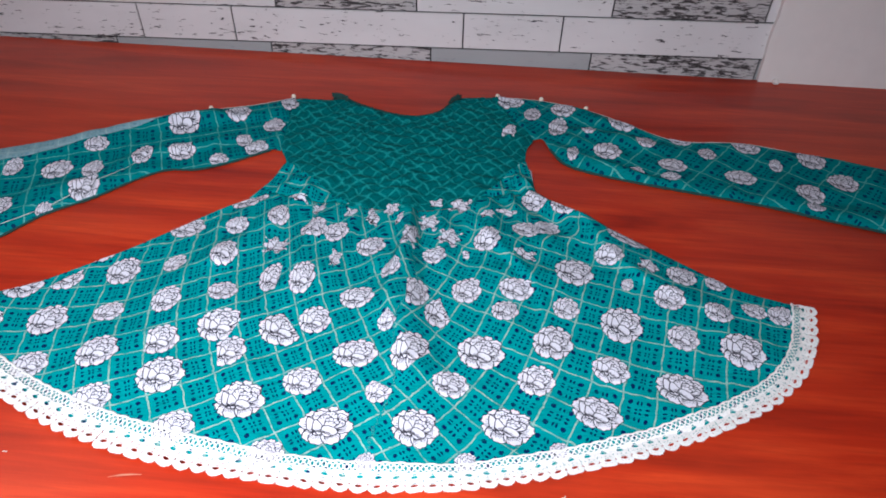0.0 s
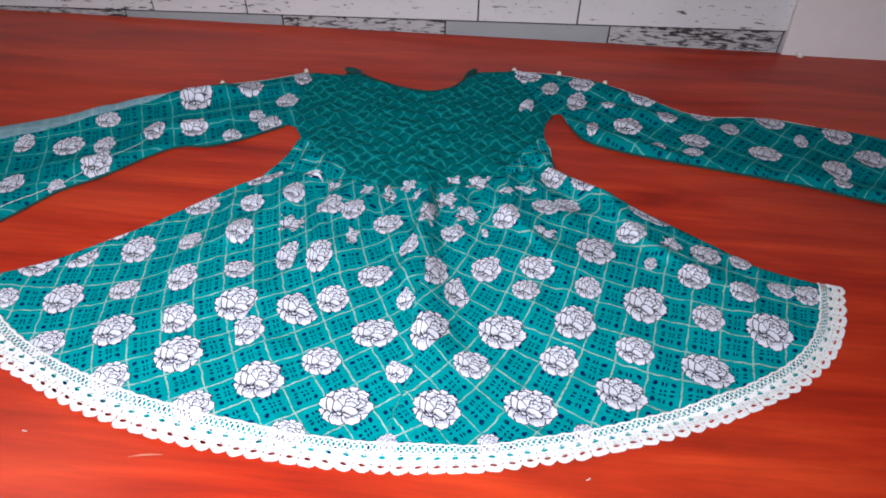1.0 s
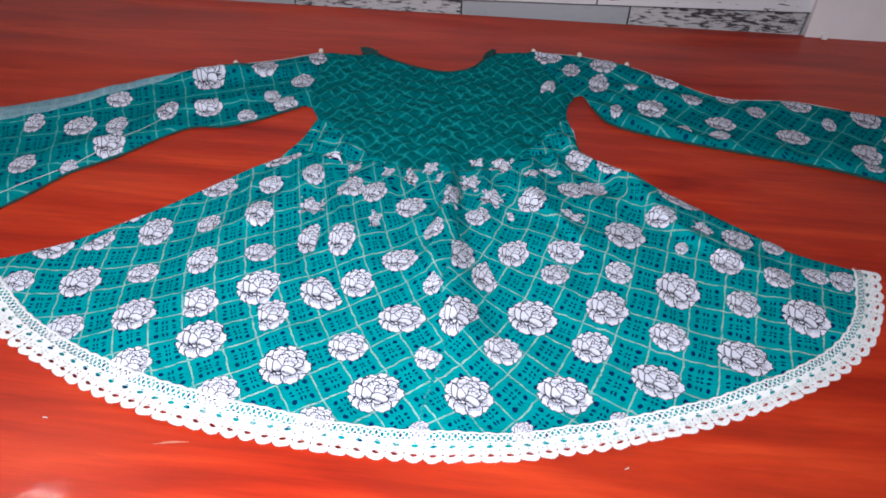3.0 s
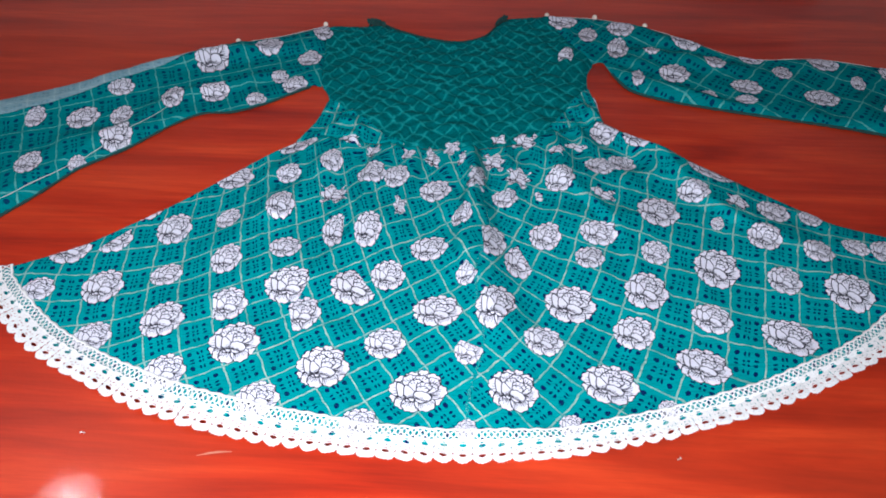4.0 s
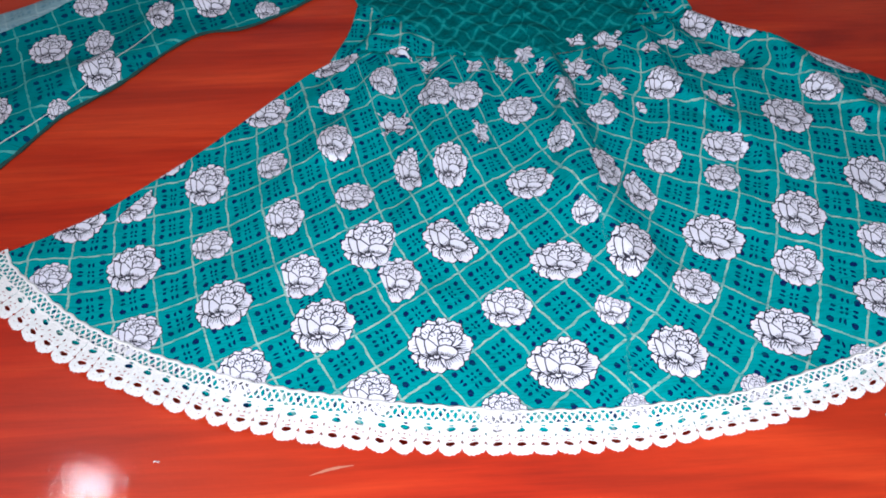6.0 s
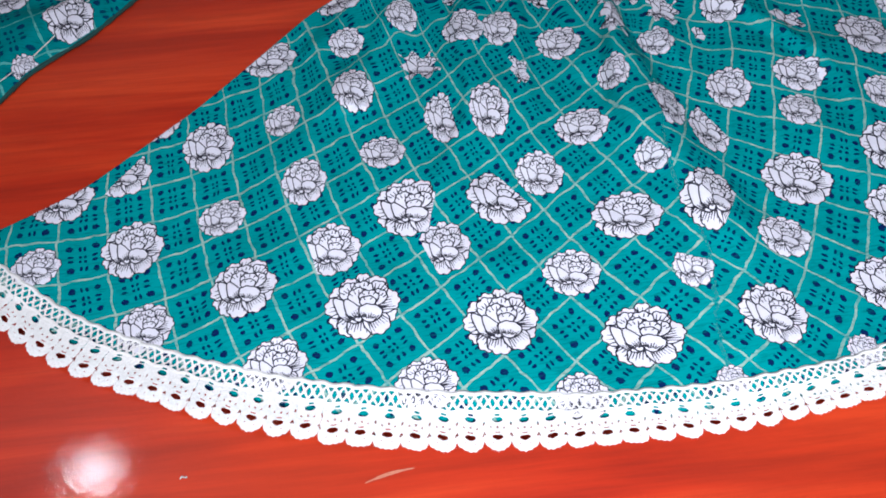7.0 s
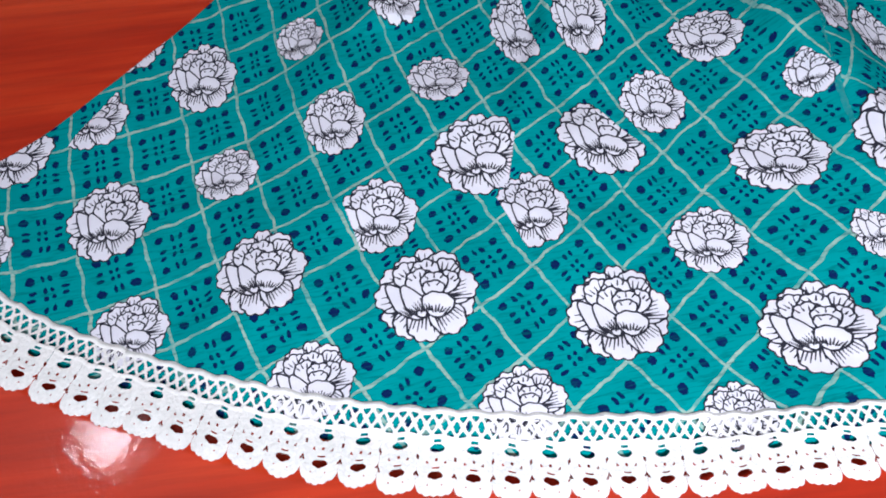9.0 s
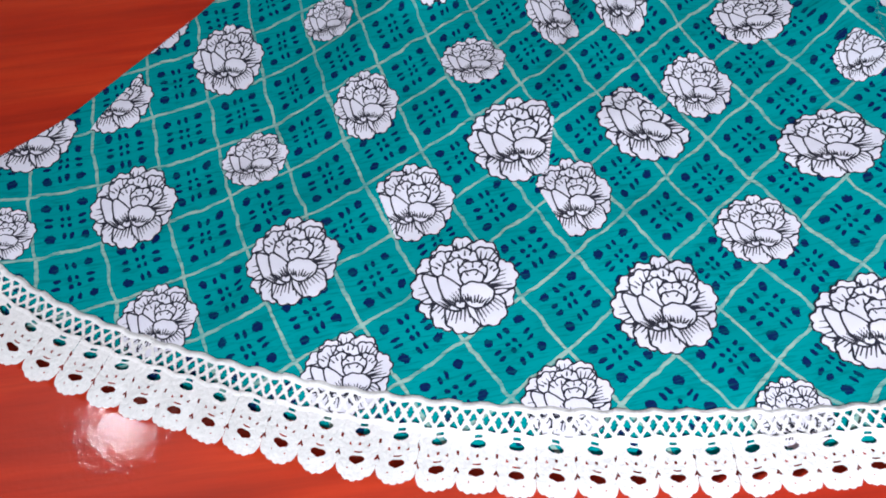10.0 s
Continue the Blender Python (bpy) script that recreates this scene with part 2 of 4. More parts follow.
# the unseen wall behind the camera gets one window opening, added for the fill light
WX0, WX1, WZ0, WZ1 = -0.45, 0.95, 0.35, 1.55
south = bmesh.new()
for x0, x1, z0, z1 in ((LEFT - 0.1, WX0, FLOOR, TOP), (WX1, RIGHT + 0.1, FLOOR, TOP), (WX0, WX1, FLOOR, WZ0), (WX0, WX1, WZ1, TOP)):
    piece = box(x0, x1, BACK - 0.1, BACK, z0, z1)
    me = bpy.data.meshes.new("tmp")
    piece.to_mesh(me)
    piece.free()
    south.from_mesh(me)
    bpy.data.meshes.remove(me)
wall_south = part("wall_south", south, ROOM_PAINT, None)
wall_south.matrix_world = ROOM
tagged(wall_south, "plain pale painted wall with an unseen opening added for the fill light", "wall", kind="structure")

# planks of the back wall: courses rise slightly to the right
COURSE, SLOPE = 0.0720, 0.0222
U0 = -0.9845
W_, G_, F_ = PLANK_WHITE, PLANK_GREY, PLANK_WORN


def plank(u0, u1, course, mat):
    """One plank of the cladding; course 0 has its upper joint just above the table."""
    gap, t = 0.0015, 0.004
    z1 = 0.0055 + course * COURSE
    z0 = z1 - COURSE
    bm = box(u0 + gap, u1 - gap, -t, 0.0, z0 + gap, z1 - gap, 0.0006)
    for v in bm.verts:
        v.co.z += SLOPE * v.co.x
    ob = part("plank", bm, mat, wall_north)
    ob.location = (U0, V + 0.004, 0)
    return ob


def table_top():
    """A large red varnished table: top with rounded edges, apron and four legs."""
    t = empty("table")
    tagged(t, "large red-brown varnished wooden table with a glossy top", "table")
    x0, x1, y0, y1 = -1.55, 1.75, 0.12, V - 0.002
    top = part("tabletop", box(x0, x1, y0, y1, -0.036, 0.0, 0.004), WOOD, t, "glossy red wooden top with long grain streaks")
    for n, (a, b, c, d) in zip(("apron",) * 4, ((x0 + .1, x1 - .1, y0 + .08, y0 + .105), (x0 + .1, x1 - .1, y1 - .105, y1 - .08),
                                               (x0 + .08, x0 + .105, y0 + .1, y1 - .1), (x1 - .105, x1 - .08, y0 + .1, y1 - .1))):
        part(n, box(a, b, c, d, -0.13, -0.0362, 0.002), WOOD, t)
    for x in (x0 + 0.06, x1 - 0.13):
        for y in (y0 + 0.06, y1 - 0.13):
            part("leg", box(x, x + 0.07, y, y + 0.07, FLOOR, -0.0364, 0.005), WOOD, t)
    # a pale scratch in the varnish before the hem
    rng = random.Random(2)
    n = 16
    verts = []
    for i in range(n):
        f = i / (n - 1)
        wd = 0.0002 + 0.0009 * math.sin(math.pi * f) * (0.6 + 0.6 * rng.random())
        verts += [(0.032 * f, 0.003 * f - wd + 0.0012 * math.sin(3 * f), 0.0004), (0.032 * f, 0.003 * f + wd + 0.0012 * math.sin(3 * f), 0.0004)]
    scratch = mesh_object("scratch", verts, [(2 * i, 2 * i + 2, 2 * i + 3, 2 * i + 1) for i in range(n - 1)], [SCRATCH], t, "pale scratch in the varnish")
    scratch.matrix_local = ROOM.inverted() @ pose(-0.224, 0.711, 0)
    t.matrix_world = ROOM
    return t


table_top()


def white_board():
    """A white board that stands on the table against the planks, its edge a little chipped at the foot."""
    b = empty("white_board")
    tagged(b, "plain white board standing on the table against the planks", "board")
    rng = random.Random(4)
    n, h = 40, 0.85
    prof = [(0.0 + rng.uniform(-0.002, 0.002) - 0.010 * (1 - math.exp(-z * 6)), z) for z in np.linspace(0, h, n)]
    w, d = 0.62, 0.012
    verts, faces = [], []
    for e, z in prof:
        verts += [(e, -d, z), (w, -d, z), (w, 0, z), (e, 0, z)]
    for i in range(n - 1):
        for k in range(4):
            faces.append((4 * i + k, 4 * i + (k + 1) % 4, 4 * i + 4 + (k + 1) % 4, 4 * i + 4 + k))
    faces += [(3, 2, 1, 0), (4 * n - 4, 4 * n - 3, 4 * n - 2, 4 * n - 1)]
    mesh_object("panel", verts, faces, [BOARD], b)
    # a crumpled scrap at its foot
    bm = bmesh.new()
    bmesh.ops.create_icosphere(bm, subdivisions=2, radius=0.007)
    for v in bm.verts:
        v.co *= 1 + 0.35 * noise.noise(v.co * 160)
        v.co.z = max(v.co.z * 0.8, -0.005)
        v.co += Vector((0.030, -d - 0.006, 0.005))
    part("scrap", bm, BOARD, b, "crumpled white scrap at the board's foot")
    b.matrix_world = ROOM @ pose(U0 + 1.566, V - 0.0005, 0.0002)
    return b


white_board()


def hanging_lamp(at, radius, label):
    """A round lamp hung from the ceiling: enamelled housing with a rolled rim, cord and ceiling rose."""
    lamp = empty("hanging_lamp", Matrix.Translation(at))
    tagged(lamp, label, "lamp", "lamps over the table")
    prof = [(1.04, 0.0), (1.08, 0.004), (1.06, 0.012), (0.95, 0.02), (0.55, 0.05), (0.16, 0.062), (0.10, 0.085), (0.0, 0.086)]
    n = 40
    verts = [(radius * r * math.cos(2 * math.pi * i / n), radius * r * math.sin(2 * math.pi * i / n), z + 0.004) for r, z in prof for i in range(n)]
    faces = [(j * n + i, j * n + (i + 1) % n, (j + 1) * n + (i + 1) % n, (j + 1) * n + i) for j in range(len(prof) - 1) for i in range(n)]
    mesh_object("housing", verts, faces, [METAL], lamp, smooth=True)
    for name, r, z0, z1 in (("cord", 0.003, 0.09, TOP - at.z - 0.02), ("ceiling_rose", 0.04, TOP - at.z - 0.02, TOP - at.z)):
        bm = bmesh.new()
        bmesh.ops.create_cone(bm, cap_ends=True, segments=16, radius1=r, radius2=r, depth=z1 - z0)
        bmesh.ops.translate(bm, verts=bm.verts, vec=(0, 0, (z0 + z1) / 2))
        part(name, bm, METAL, lamp)
    return lamp


hanging_lamp(LAMP, 0.045, "small round white lamp hanging on a thin cord")
# the wide lamp is out of view, added for light on the near side
hanging_lamp(ADDED_LAMP, 0.115, "added unseen wide round white lamp hanging on a thin cord")


# ---- the dress ----
FAN = Vector((0.03, 1.46))      # the skirt's folds fan out from here

WAIST = [(-0.192, 1.157), (-0.143, 1.158), (-0.092, 1.152), (-0.041, 1.142), (0.025, 1.136), (0.090, 1.141), (0.148, 1.161), (0.191, 1.177), (0.233, 1.185)]
HEM = [(-0.486, 0.944), (-0.474, 0.922), (-0.427, 0.876), (-0.385, 0.845), (-0.319, 0.809), (-0.256, 0.782), (-0.195, 0.763), (-0.134, 0.749),
       (-0.060, 0.736), (0.025, 0.727), (0.101, 0.728), (0.163, 0.737), (0.220, 0.748), (0.279, 0.763), (0.343, 0.784), (0.412, 0.814),
       (0.468, 0.851), (0.504, 0.896), (0.531, 0.962)]
SIDE_L = [(-0.192, 1.157), (-0.219, 1.131), (-0.266, 1.087), (-0.322, 1.036), (-0.370, 0.999), (-0.410, 0.970), (-0.445, 0.953), (-0.486, 0.944)]
SIDE_R = [(0.233, 1.185), (0.271, 1.144), (0.315, 1.109), (0.363, 1.071), (0.395, 1.045), (0.432, 1.013), (0.473, 0.981), (0.531, 0.962)]


# bodice: smocked yoke with a round neck
BODICE_L = [(-0.192, 1.1575), (-0.169, 1.205), (-0.157, 1.250), (-0.160, 1.268), (-0.172, 1.300), (-0.176, 1.380), (-0.182, 1.462)]
BODICE_R = [(0.233, 1.1855), (0.230, 1.233), (0.225, 1.272), (0.231, 1.311), (0.243, 1.345), (0.215, 1.400), (0.190, 1.487)]
NECK = [(-0.182, 1.462), (-0.110, 1.464), (-0.095, 1.474), (-0.056, 1.445), (-0.003, 1.418), (0.042, 1.409), (0.081, 1.425), (0.107, 1.463), (0.122, 1.481), (0.190, 1.487)]
# sleeves run on past the table's visible part and end in plain cuffs
LS_TOP = [(-0.700, 1.240), (-0.618, 1.275), (-0.542, 1.308), (-0.453, 1.354), (-0.382, 1.385), (-0.323, 1.415), (-0.247, 1.438), (-0.181, 1.468)]
LS_LOW = [(-0.640, 0.930), (-0.560, 1.000), (-0.512, 1.055), (-0.470, 1.112), (-0.420, 1.152), (-0.374, 1.201), (-0.336, 1.228), (-0.293, 1.231), (-0.249, 1.250), (-0.219, 1.271), (-0.188, 1.292), (-0.171, 1.288)]
LS_END = [(-0.640, 0.930), (-0.672, 1.080), (-0.700, 1.240)]
LS_ARM = [(-0.171, 1.288), (-0.1745, 1.380), (-0.181, 1.468)]
RS_TOP = [(0.189, 1.488), (0.273, 1.477), (0.351, 1.445), (0.405, 1.407), (0.463, 1.360), (0.503, 1.345), (0.594, 1.344), (0.670, 1.321), (0.738, 1.302), (0.805, 1.272), (0.900, 1.235)]
RS_LOW = [(0.2415, 1.338), (0.259, 1.343), (0.268, 1.313), (0.289, 1.268), (0.337, 1.241), (0.395, 1.221), (0.476, 1.197), (0.554, 1.174), (0.607, 1.156), (0.649, 1.138), (0.725, 1.111), (0.820, 1.075)]
RS_END = [(0.820, 1.075), (0.865, 1.160), (0.900, 1.235)]
RS_ARM = [(0.2415, 1.338), (0.2135, 1.400), (0.189, 1.488)]


def pushed_out(points, d):
    """A border moved outward, the cloth being on the left of its run."""
    p = np.array(points, float)
    out = []
    for i in range(len(p)):
        t = p[min(i + 1, len(p) - 1)] - p[max(i - 1, 0)]
        t /= np.linalg.norm(t)
        out.append((p[i][0] + t[1] * d, p[i][1] - t[0] * d))
    return out


# the side edges stand a little off the wood
SIDE_L = SIDE_L[:1] + pushed_out(SIDE_L, 0.0055)[1:-1] + SIDE_L[-1:]
SIDE_R = SIDE_R[:1] + pushed_out(SIDE_R, -0.004)[1:-1] + SIDE_R[-1:]

# the cloth runs on under the upper half of the lace
HEM_UNDER = pushed_out(HEM, 0.018)
SIDE_L[-1], SIDE_R[-1] = HEM_UNDER[0], HEM_UNDER[-1]


def distance_to(points, a, b):
    """Distance of many points from a segment."""
    d = b - a
    t = np.clip(((points - a) @ d) / (d @ d + 1e-12), 0, 1)
    return np.linalg.norm(points - a - t[:, None] * d, axis=1)


def signed_distance(points, outline):
    dist = np.full(len(points), 9.0)
    inside = np.zeros(len(points), bool)
    for a, b in zip(outline, np.roll(outline, -1, axis=0)):
        dist = np.minimum(dist, distance_to(points, a, b))
        cross = (a[1] > points[:, 1]) != (b[1] > points[:, 1])
        x = (b[0] - a[0]) * (points[:, 1] - a[1]) / (b[1] - a[1] + 1e-12) + a[0]
        inside ^= cross & (points[:, 0] < x)
    return np.where(inside, -dist, dist)


def raw_height(x, y):
    """Height of the cloth over the table: fanned folds in the skirt, puckers in the bodice, soft creases."""
    r = math.hypot(x - FAN.x, y - FAN.y)
    a = math.atan2(x - FAN.x, FAN.y - y)
    h = 0.0070 + 0.0036 * noise.noise(Vector((x * 8, y * 8, 0.3))) + 0.0044 * noise.noise(Vector((x * 19, y * 19, 1.7)))
    h += 0.0016 * noise.noise(Vector((x * 48, y * 48, 5.1)))
    g = math.exp(-((r - 0.34) / 0.16) ** 2) if r > 0.34 else math.exp(-((r - 0.34) / 0.06) ** 2)
    w = noise.noise(Vector((a * 2.2, r * 1.5, 4.0)))
    h += g * (0.0058 * math.sin(a * 21 + 4 * w) + 0.0032 * math.sin(a * 47 + 6 * w + r * 10))
    d = math.exp(-((r - 0.55) / 0.20) ** 2)
    h += d * 0.0064 * math.sin(a * 13 + 3 * w + 0.8)
    # sharp pleats that run part of the way down the skirt
    for pa, r0, r1, top in ((0.02, 0.36, 0.66, 0.006), (-0.30, 0.34, 0.56, 0.005), (0.33, 0.38, 0.62, 0.006), (0.62, 0.36, 0.64, 0.006), (-0.62, 0.36, 0.50, 0.004), (0.17, 0.34, 0.50, 0.005)):
        k = a - pa - 0.03 * math.sin(r * 22 + pa * 9)
        if -0.02 < k < 0.16 and r0 - 0.05 < r < r1 + 0.05:
            along = min(1.0, max(0.0, (r - r0 + 0.05) / 0.08)) * min(1.0, max(0.0, (r1 + 0.05 - r) / 0.12))
            across = (k + 0.02) / 0.02 if k < 0 else math.exp(-k / 0.05)
            h += 1.5 * top * along * across
    if abs(x - 0.025) > 0.20 and y > 1.0:
        # creases across and along the sleeves
        h += 0.0045 * math.exp(-((x + 0.335 - 0.25 * (y - 1.35)) / 0.016) ** 2) + 0.0030 * math.exp(-((x + 0.295 + 0.3 * (y - 1.35)) / 0.012) ** 2)
        h += 0.0022 * math.sin((y - 0.42 * x) * 55 + 5 * noise.noise(Vector((x * 7, y * 7, 2.2)))) * (1 if x < 0 else 0.7)
        h += 0.0030 * math.exp(-((x - 0.43 + 0.5 * (y - 1.28)) / 0.014) ** 2) + 0.0030 * math.exp(-((x - 0.62 - 0.5 * (y - 1.25)) / 0.02) ** 2)
    if x < -0.34 and y > 0.98:
        # the sleeve's upper layer ends in a fold above its lower edge
        d = ((y - 1.020) * 0.188 - (x + 0.560) * 0.242) / 0.3064
        h += 0.006 * min(1.0, max(0.0, d / 0.007)) * math.exp(-max(0.0, d) / 0.06) * min(1.0, max(0.0, (1.30 - y) / 0.08))
    if y > 1.12 and abs(x - 0.025) < 0.23:
        k = min(1.0, (y - 1.12) / 0.06) * min(1.0, (0.23 - abs(x - 0.025)) / 0.05)
        h += k * 0.0030 * (math.sin(x * 150 + 9 * noise.noise(Vector((x * 20, y * 20, 8)))) * math.sin(y * 190 + 40 * x) + 0.5)
    return max(h, 0.0032)


HX0, HY0, HSTEP = -0.76, 0.64, 0.004
HGRID = np.array([[raw_height(HX0 + i * HSTEP, HY0 + j * HSTEP) for i in range(445)] for j in range(232)])
# the whole dress's outline: towards it the cloth sinks down to the wood
OUTLINE = np.array([tuple(q) for q in HEM_UNDER] + SIDE_R[-2::-1] + BODICE_R[1:5] + RS_LOW[1:] + RS_END[1:] + RS_TOP[-2::-1] + NECK[-2:0:-1]
                   + LS_TOP[::-1] + LS_END[1::-1] + LS_LOW[1:] + BODICE_L[3::-1] + SIDE_L[1:-1])
HPOINTS = np.array([(HX0 + i * HSTEP, HY0 + j * HSTEP) for j in range(232) for i in range(445)])
DEPTH = np.clip(-signed_distance(HPOINTS, OUTLINE) / 0.018, 0, 1).reshape(HGRID.shape)
HGRID = 0.0030 + (HGRID - 0.0030) * (DEPTH * (2 - DEPTH))


def heights(xy):
    """Cloth heights at an array of places, read from the height grid."""
    q = (np.asarray(xy, float) - (HX0, HY0)) / HSTEP
    i = np.clip(q[:, 0].astype(int), 0, 443)
    j = np.clip(q[:, 1].astype(int), 0, 230)
    u, v = np.clip(q[:, 0] - i, 0, 1), np.clip(q[:, 1] - j, 0, 1)
    return (HGRID[j, i] * (1 - u) + HGRID[j, i + 1] * u) * (1 - v) + (HGRID[j + 1, i] * (1 - u) + HGRID[j + 1, i + 1] * u) * v


def cloth_height(x, y):
    return float(heights([(x, y)])[0])


def poly_uv(x, y, coef, degree):
    x, y = (x - 0.02) / 0.5, (y - 0.92) / 0.5
    u = v = 0.0
    k = 0
    for a in range(degree + 1):
        for b in range(degree + 1 - a):
            m = x ** a * y ** b
            u += coef[k][0] * m
            v += coef[k][1] * m
            k += 1
    return u, v


UV_LEFT = [[12.57, -5.302], [5.387, 14.235], [-4.959, 2.642], [3.17, -7.429], [6.269, 2.917], [12.953, -7.146], [0.298, -0.19], [0.832, 8.148], [-0.178, -7.65], [-1.044, 8.086], [-11.617, 3.909], [2.868, 4.332], [1.915, 16.103], [-7.348, 5.496], [1.88, 5.94]]
UV_RIGHT = [[-2.905, 7.868], [14.402, 8.279], [2.985, -4.364], [-3.906, 1.546], [12.632, -10.634], [-9.638, -11.378], [-3.072, 8.189], [-10.987, -5.526], [11.336, 8.797], [4.446, 3.2]]


def pleat_x(y):
    """Where the pleat runs that parts the print of the two skirt halves."""
    return 0.035 + 0.10 * (y - 0.80) + 0.006 * math.sin(y * 40)


def skirt_uv(x, y):
    # the gathers at the waist break up the print
    g = min(1.0, max(0.0, (y - 1.00) / 0.14))
    x, y = x + 0.006 * g * math.sin(x * 170 + 30 * y), y + 0.007 * g * math.sin(x * 120 - 20 * y) * math.cos(x * 47)
    return poly_uv(x, y, UV_LEFT, 4) if x < pleat_x(y) else poly_uv(x, y, UV_RIGHT, 3)


def patch(name, bottom, top, left, right, nu, nv, mat, parent, label, uv, lift=None):
    """A cloth piece spanned by four border curves, laid over the table, its rim turned down to the wood;
    with a lift, it lies on another piece instead."""
    b, t, l, r = spline(bottom, nu + 1), spline(top, nu + 1), spline(left, nv + 1), spline(right, nv + 1)
    c00, c10, c01, c11 = b[0], b[-1], t[0], t[-1]
    verts, uvs = [], []
    for j in range(nv + 1):
        v = j / nv
        for i in range(nu + 1):
            u = i / nu
            p = (1 - v) * b[i] + v * t[i] + (1 - u) * l[j] + u * r[j] - ((1 - u) * (1 - v) * c00 + u * (1 - v) * c10 + (1 - u) * v * c01 + u * v * c11)
            rim = i in (0, nu) or j in (0, nv)
            verts.append((p[0], p[1], -1.0 if rim else 1.0))
            uvs.append(uv(p[0], p[1]))
    h = heights([q[:2] for q in verts])
    if lift:
        verts = [(q[0], q[1], z + (lift * 0.4 if q[2] < 0 else lift)) for q, z in zip(verts, h)]
    else:
        verts = [(q[0], q[1], 0.0026 if q[2] < 0 else z) for q, z in zip(verts, h)]
    n = nu + 1
    faces = [(j * n + i, j * n + i + 1, (j + 1) * n + i + 1, (j + 1) * n + i) for j in range(nv) for i in range(nu)]
    return mesh_object(name, verts, faces, [mat], parent, label, uvs=uvs, smooth=True)


dress = empty("dress", pose(0.02, 1.0, 0))
dress_inv = dress.matrix_world.inverted()
tagged(dress, "teal floral dress with white lace hem laid flat on a table", "dress")


def under_dress(ob):
    """Meshes are made in table coordinates: take the dress's own place out again."""
    if ob.parent == dress:
        ob.matrix_parent_inverse = dress_inv
    return ob


def sleeve_uv(turn, x0, y0, cell=0.036):
    c, s = math.cos(radians(turn)) / cell, math.sin(radians(turn)) / cell
    return lambda x, y: ((x - x0) * c - (y - y0) * s, (x - x0) * s + (y - y0) * c)


skirt = under_dress(patch("skirt", HEM_UNDER, WAIST, SIDE_L[::-1], SIDE_R[::-1], 330, 130, COTTON, dress, "flared teal skirt printed with checks and white peonies", skirt_uv))

WAIST_UP = [(x, y + 0.0006) for x, y in WAIST]


def bodice_uv(x, y):
    u, v = sleeve_uv(42 if x < 0.03 else 50, 0.03, 1.3)(x, y)
    k = 0.22 * noise.noise(Vector((x * 22, y * 22, 3.0)))
    return u * 1.85 + 0.10 * math.sin(v * 5) + k, v * 1.85 + 0.10 * math.sin(u * 6) - k


bodice = under_dress(patch("bodice", WAIST_UP, NECK, BODICE_L, BODICE_R, 130, 90, BODICE, dress, "dark green smocked bodice with a puckered check", bodice_uv))

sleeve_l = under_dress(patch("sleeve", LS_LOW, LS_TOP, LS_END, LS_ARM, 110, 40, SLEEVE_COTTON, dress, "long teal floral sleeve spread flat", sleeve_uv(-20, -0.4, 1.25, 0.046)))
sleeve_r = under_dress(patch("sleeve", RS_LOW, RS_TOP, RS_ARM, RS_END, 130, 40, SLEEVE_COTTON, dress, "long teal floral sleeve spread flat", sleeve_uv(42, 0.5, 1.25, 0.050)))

# plain print shows beside the smocking, and the pale wrong side where the sleeve's upper edge is turned over
under_dress(patch("side_panel", WAIST_UP[:4], [(-0.157, 1.250), (-0.155, 1.252), (-0.153, 1.254)], [(-0.192, 1.1577), (-0.169, 1.205), (-0.157, 1.250)],
                  [(-0.041, 1.1426), (-0.092, 1.190), (-0.153, 1.254)], 40, 40, COTTON, bodice, "teal checked panel beside the smocking", sleeve_uv(8, 0.0, 1.2), 0.0022))
under_dress(patch("side_panel", WAIST_UP[6:], [(0.219, 1.266), (0.222, 1.268), (0.225, 1.270)], [(0.148, 1.1616), (0.183, 1.215), (0.219, 1.266)],
                  [(0.233, 1.1857), (0.230, 1.233), (0.225, 1.270)], 30, 40, COTTON, bodice, "teal checked panel beside the smocking", sleeve_uv(-6, 0.0, 1.2), 0.0022))
under_dress(patch("turned_edge", [(-0.690, 1.190), (-0.610, 1.230), (-0.530, 1.272), (-0.450, 1.324), (-0.380, 1.374), (-0.325, 1.4135)], LS_TOP[:6],
                  [(-0.690, 1.190), (-0.695, 1.215), (-0.700, 1.240)], [(-0.325, 1.4135), (-0.324, 1.4142), (-0.323, 1.415)], 60, 8, WRONG_SIDE, sleeve_l,
                  "pale wrong side of the cloth along the sleeve seam", sleeve_uv(-20, -0.4, 1.25), 0.0014))


def cord(name, points, radius, mat, parent, label="", lift=0.0, on_cloth=False, n=120, sides=6):
    """A thin round cord along a curve on the table or on the cloth."""
    p = spline(points, n)
    rng = random.Random(len(points) * 7 + int(abs(points[0][0]) * 1000))
    rad = [radius * (0.8 + 0.4 * rng.random()) for _ in range(n)]
    verts, faces = [], []
    for i in range(n):
        d = p[min(i + 1, n - 1)] - p[max(i - 1, 0)]
        d = d / np.linalg.norm(d)
        z = (cloth_height(p[i][0], p[i][1]) if on_cloth else 0.0) + lift + radius
        for k in range(sides):
            a = 2 * math.pi * k / sides
            verts.append((p[i][0] - d[1] * rad[i] * math.cos(a), p[i][1] + d[0] * rad[i] * math.cos(a), z + rad[i] * math.sin(a)))
    for i in range(n - 1):
        for k in range(sides):
            faces.append((i * sides + k, i * sides + (k + 1) % sides, (i + 1) * sides + (k + 1) % sides, (i + 1) * sides + k))
    return under_dress(mesh_object(name, verts, faces, [mat], parent, label, smooth=True))


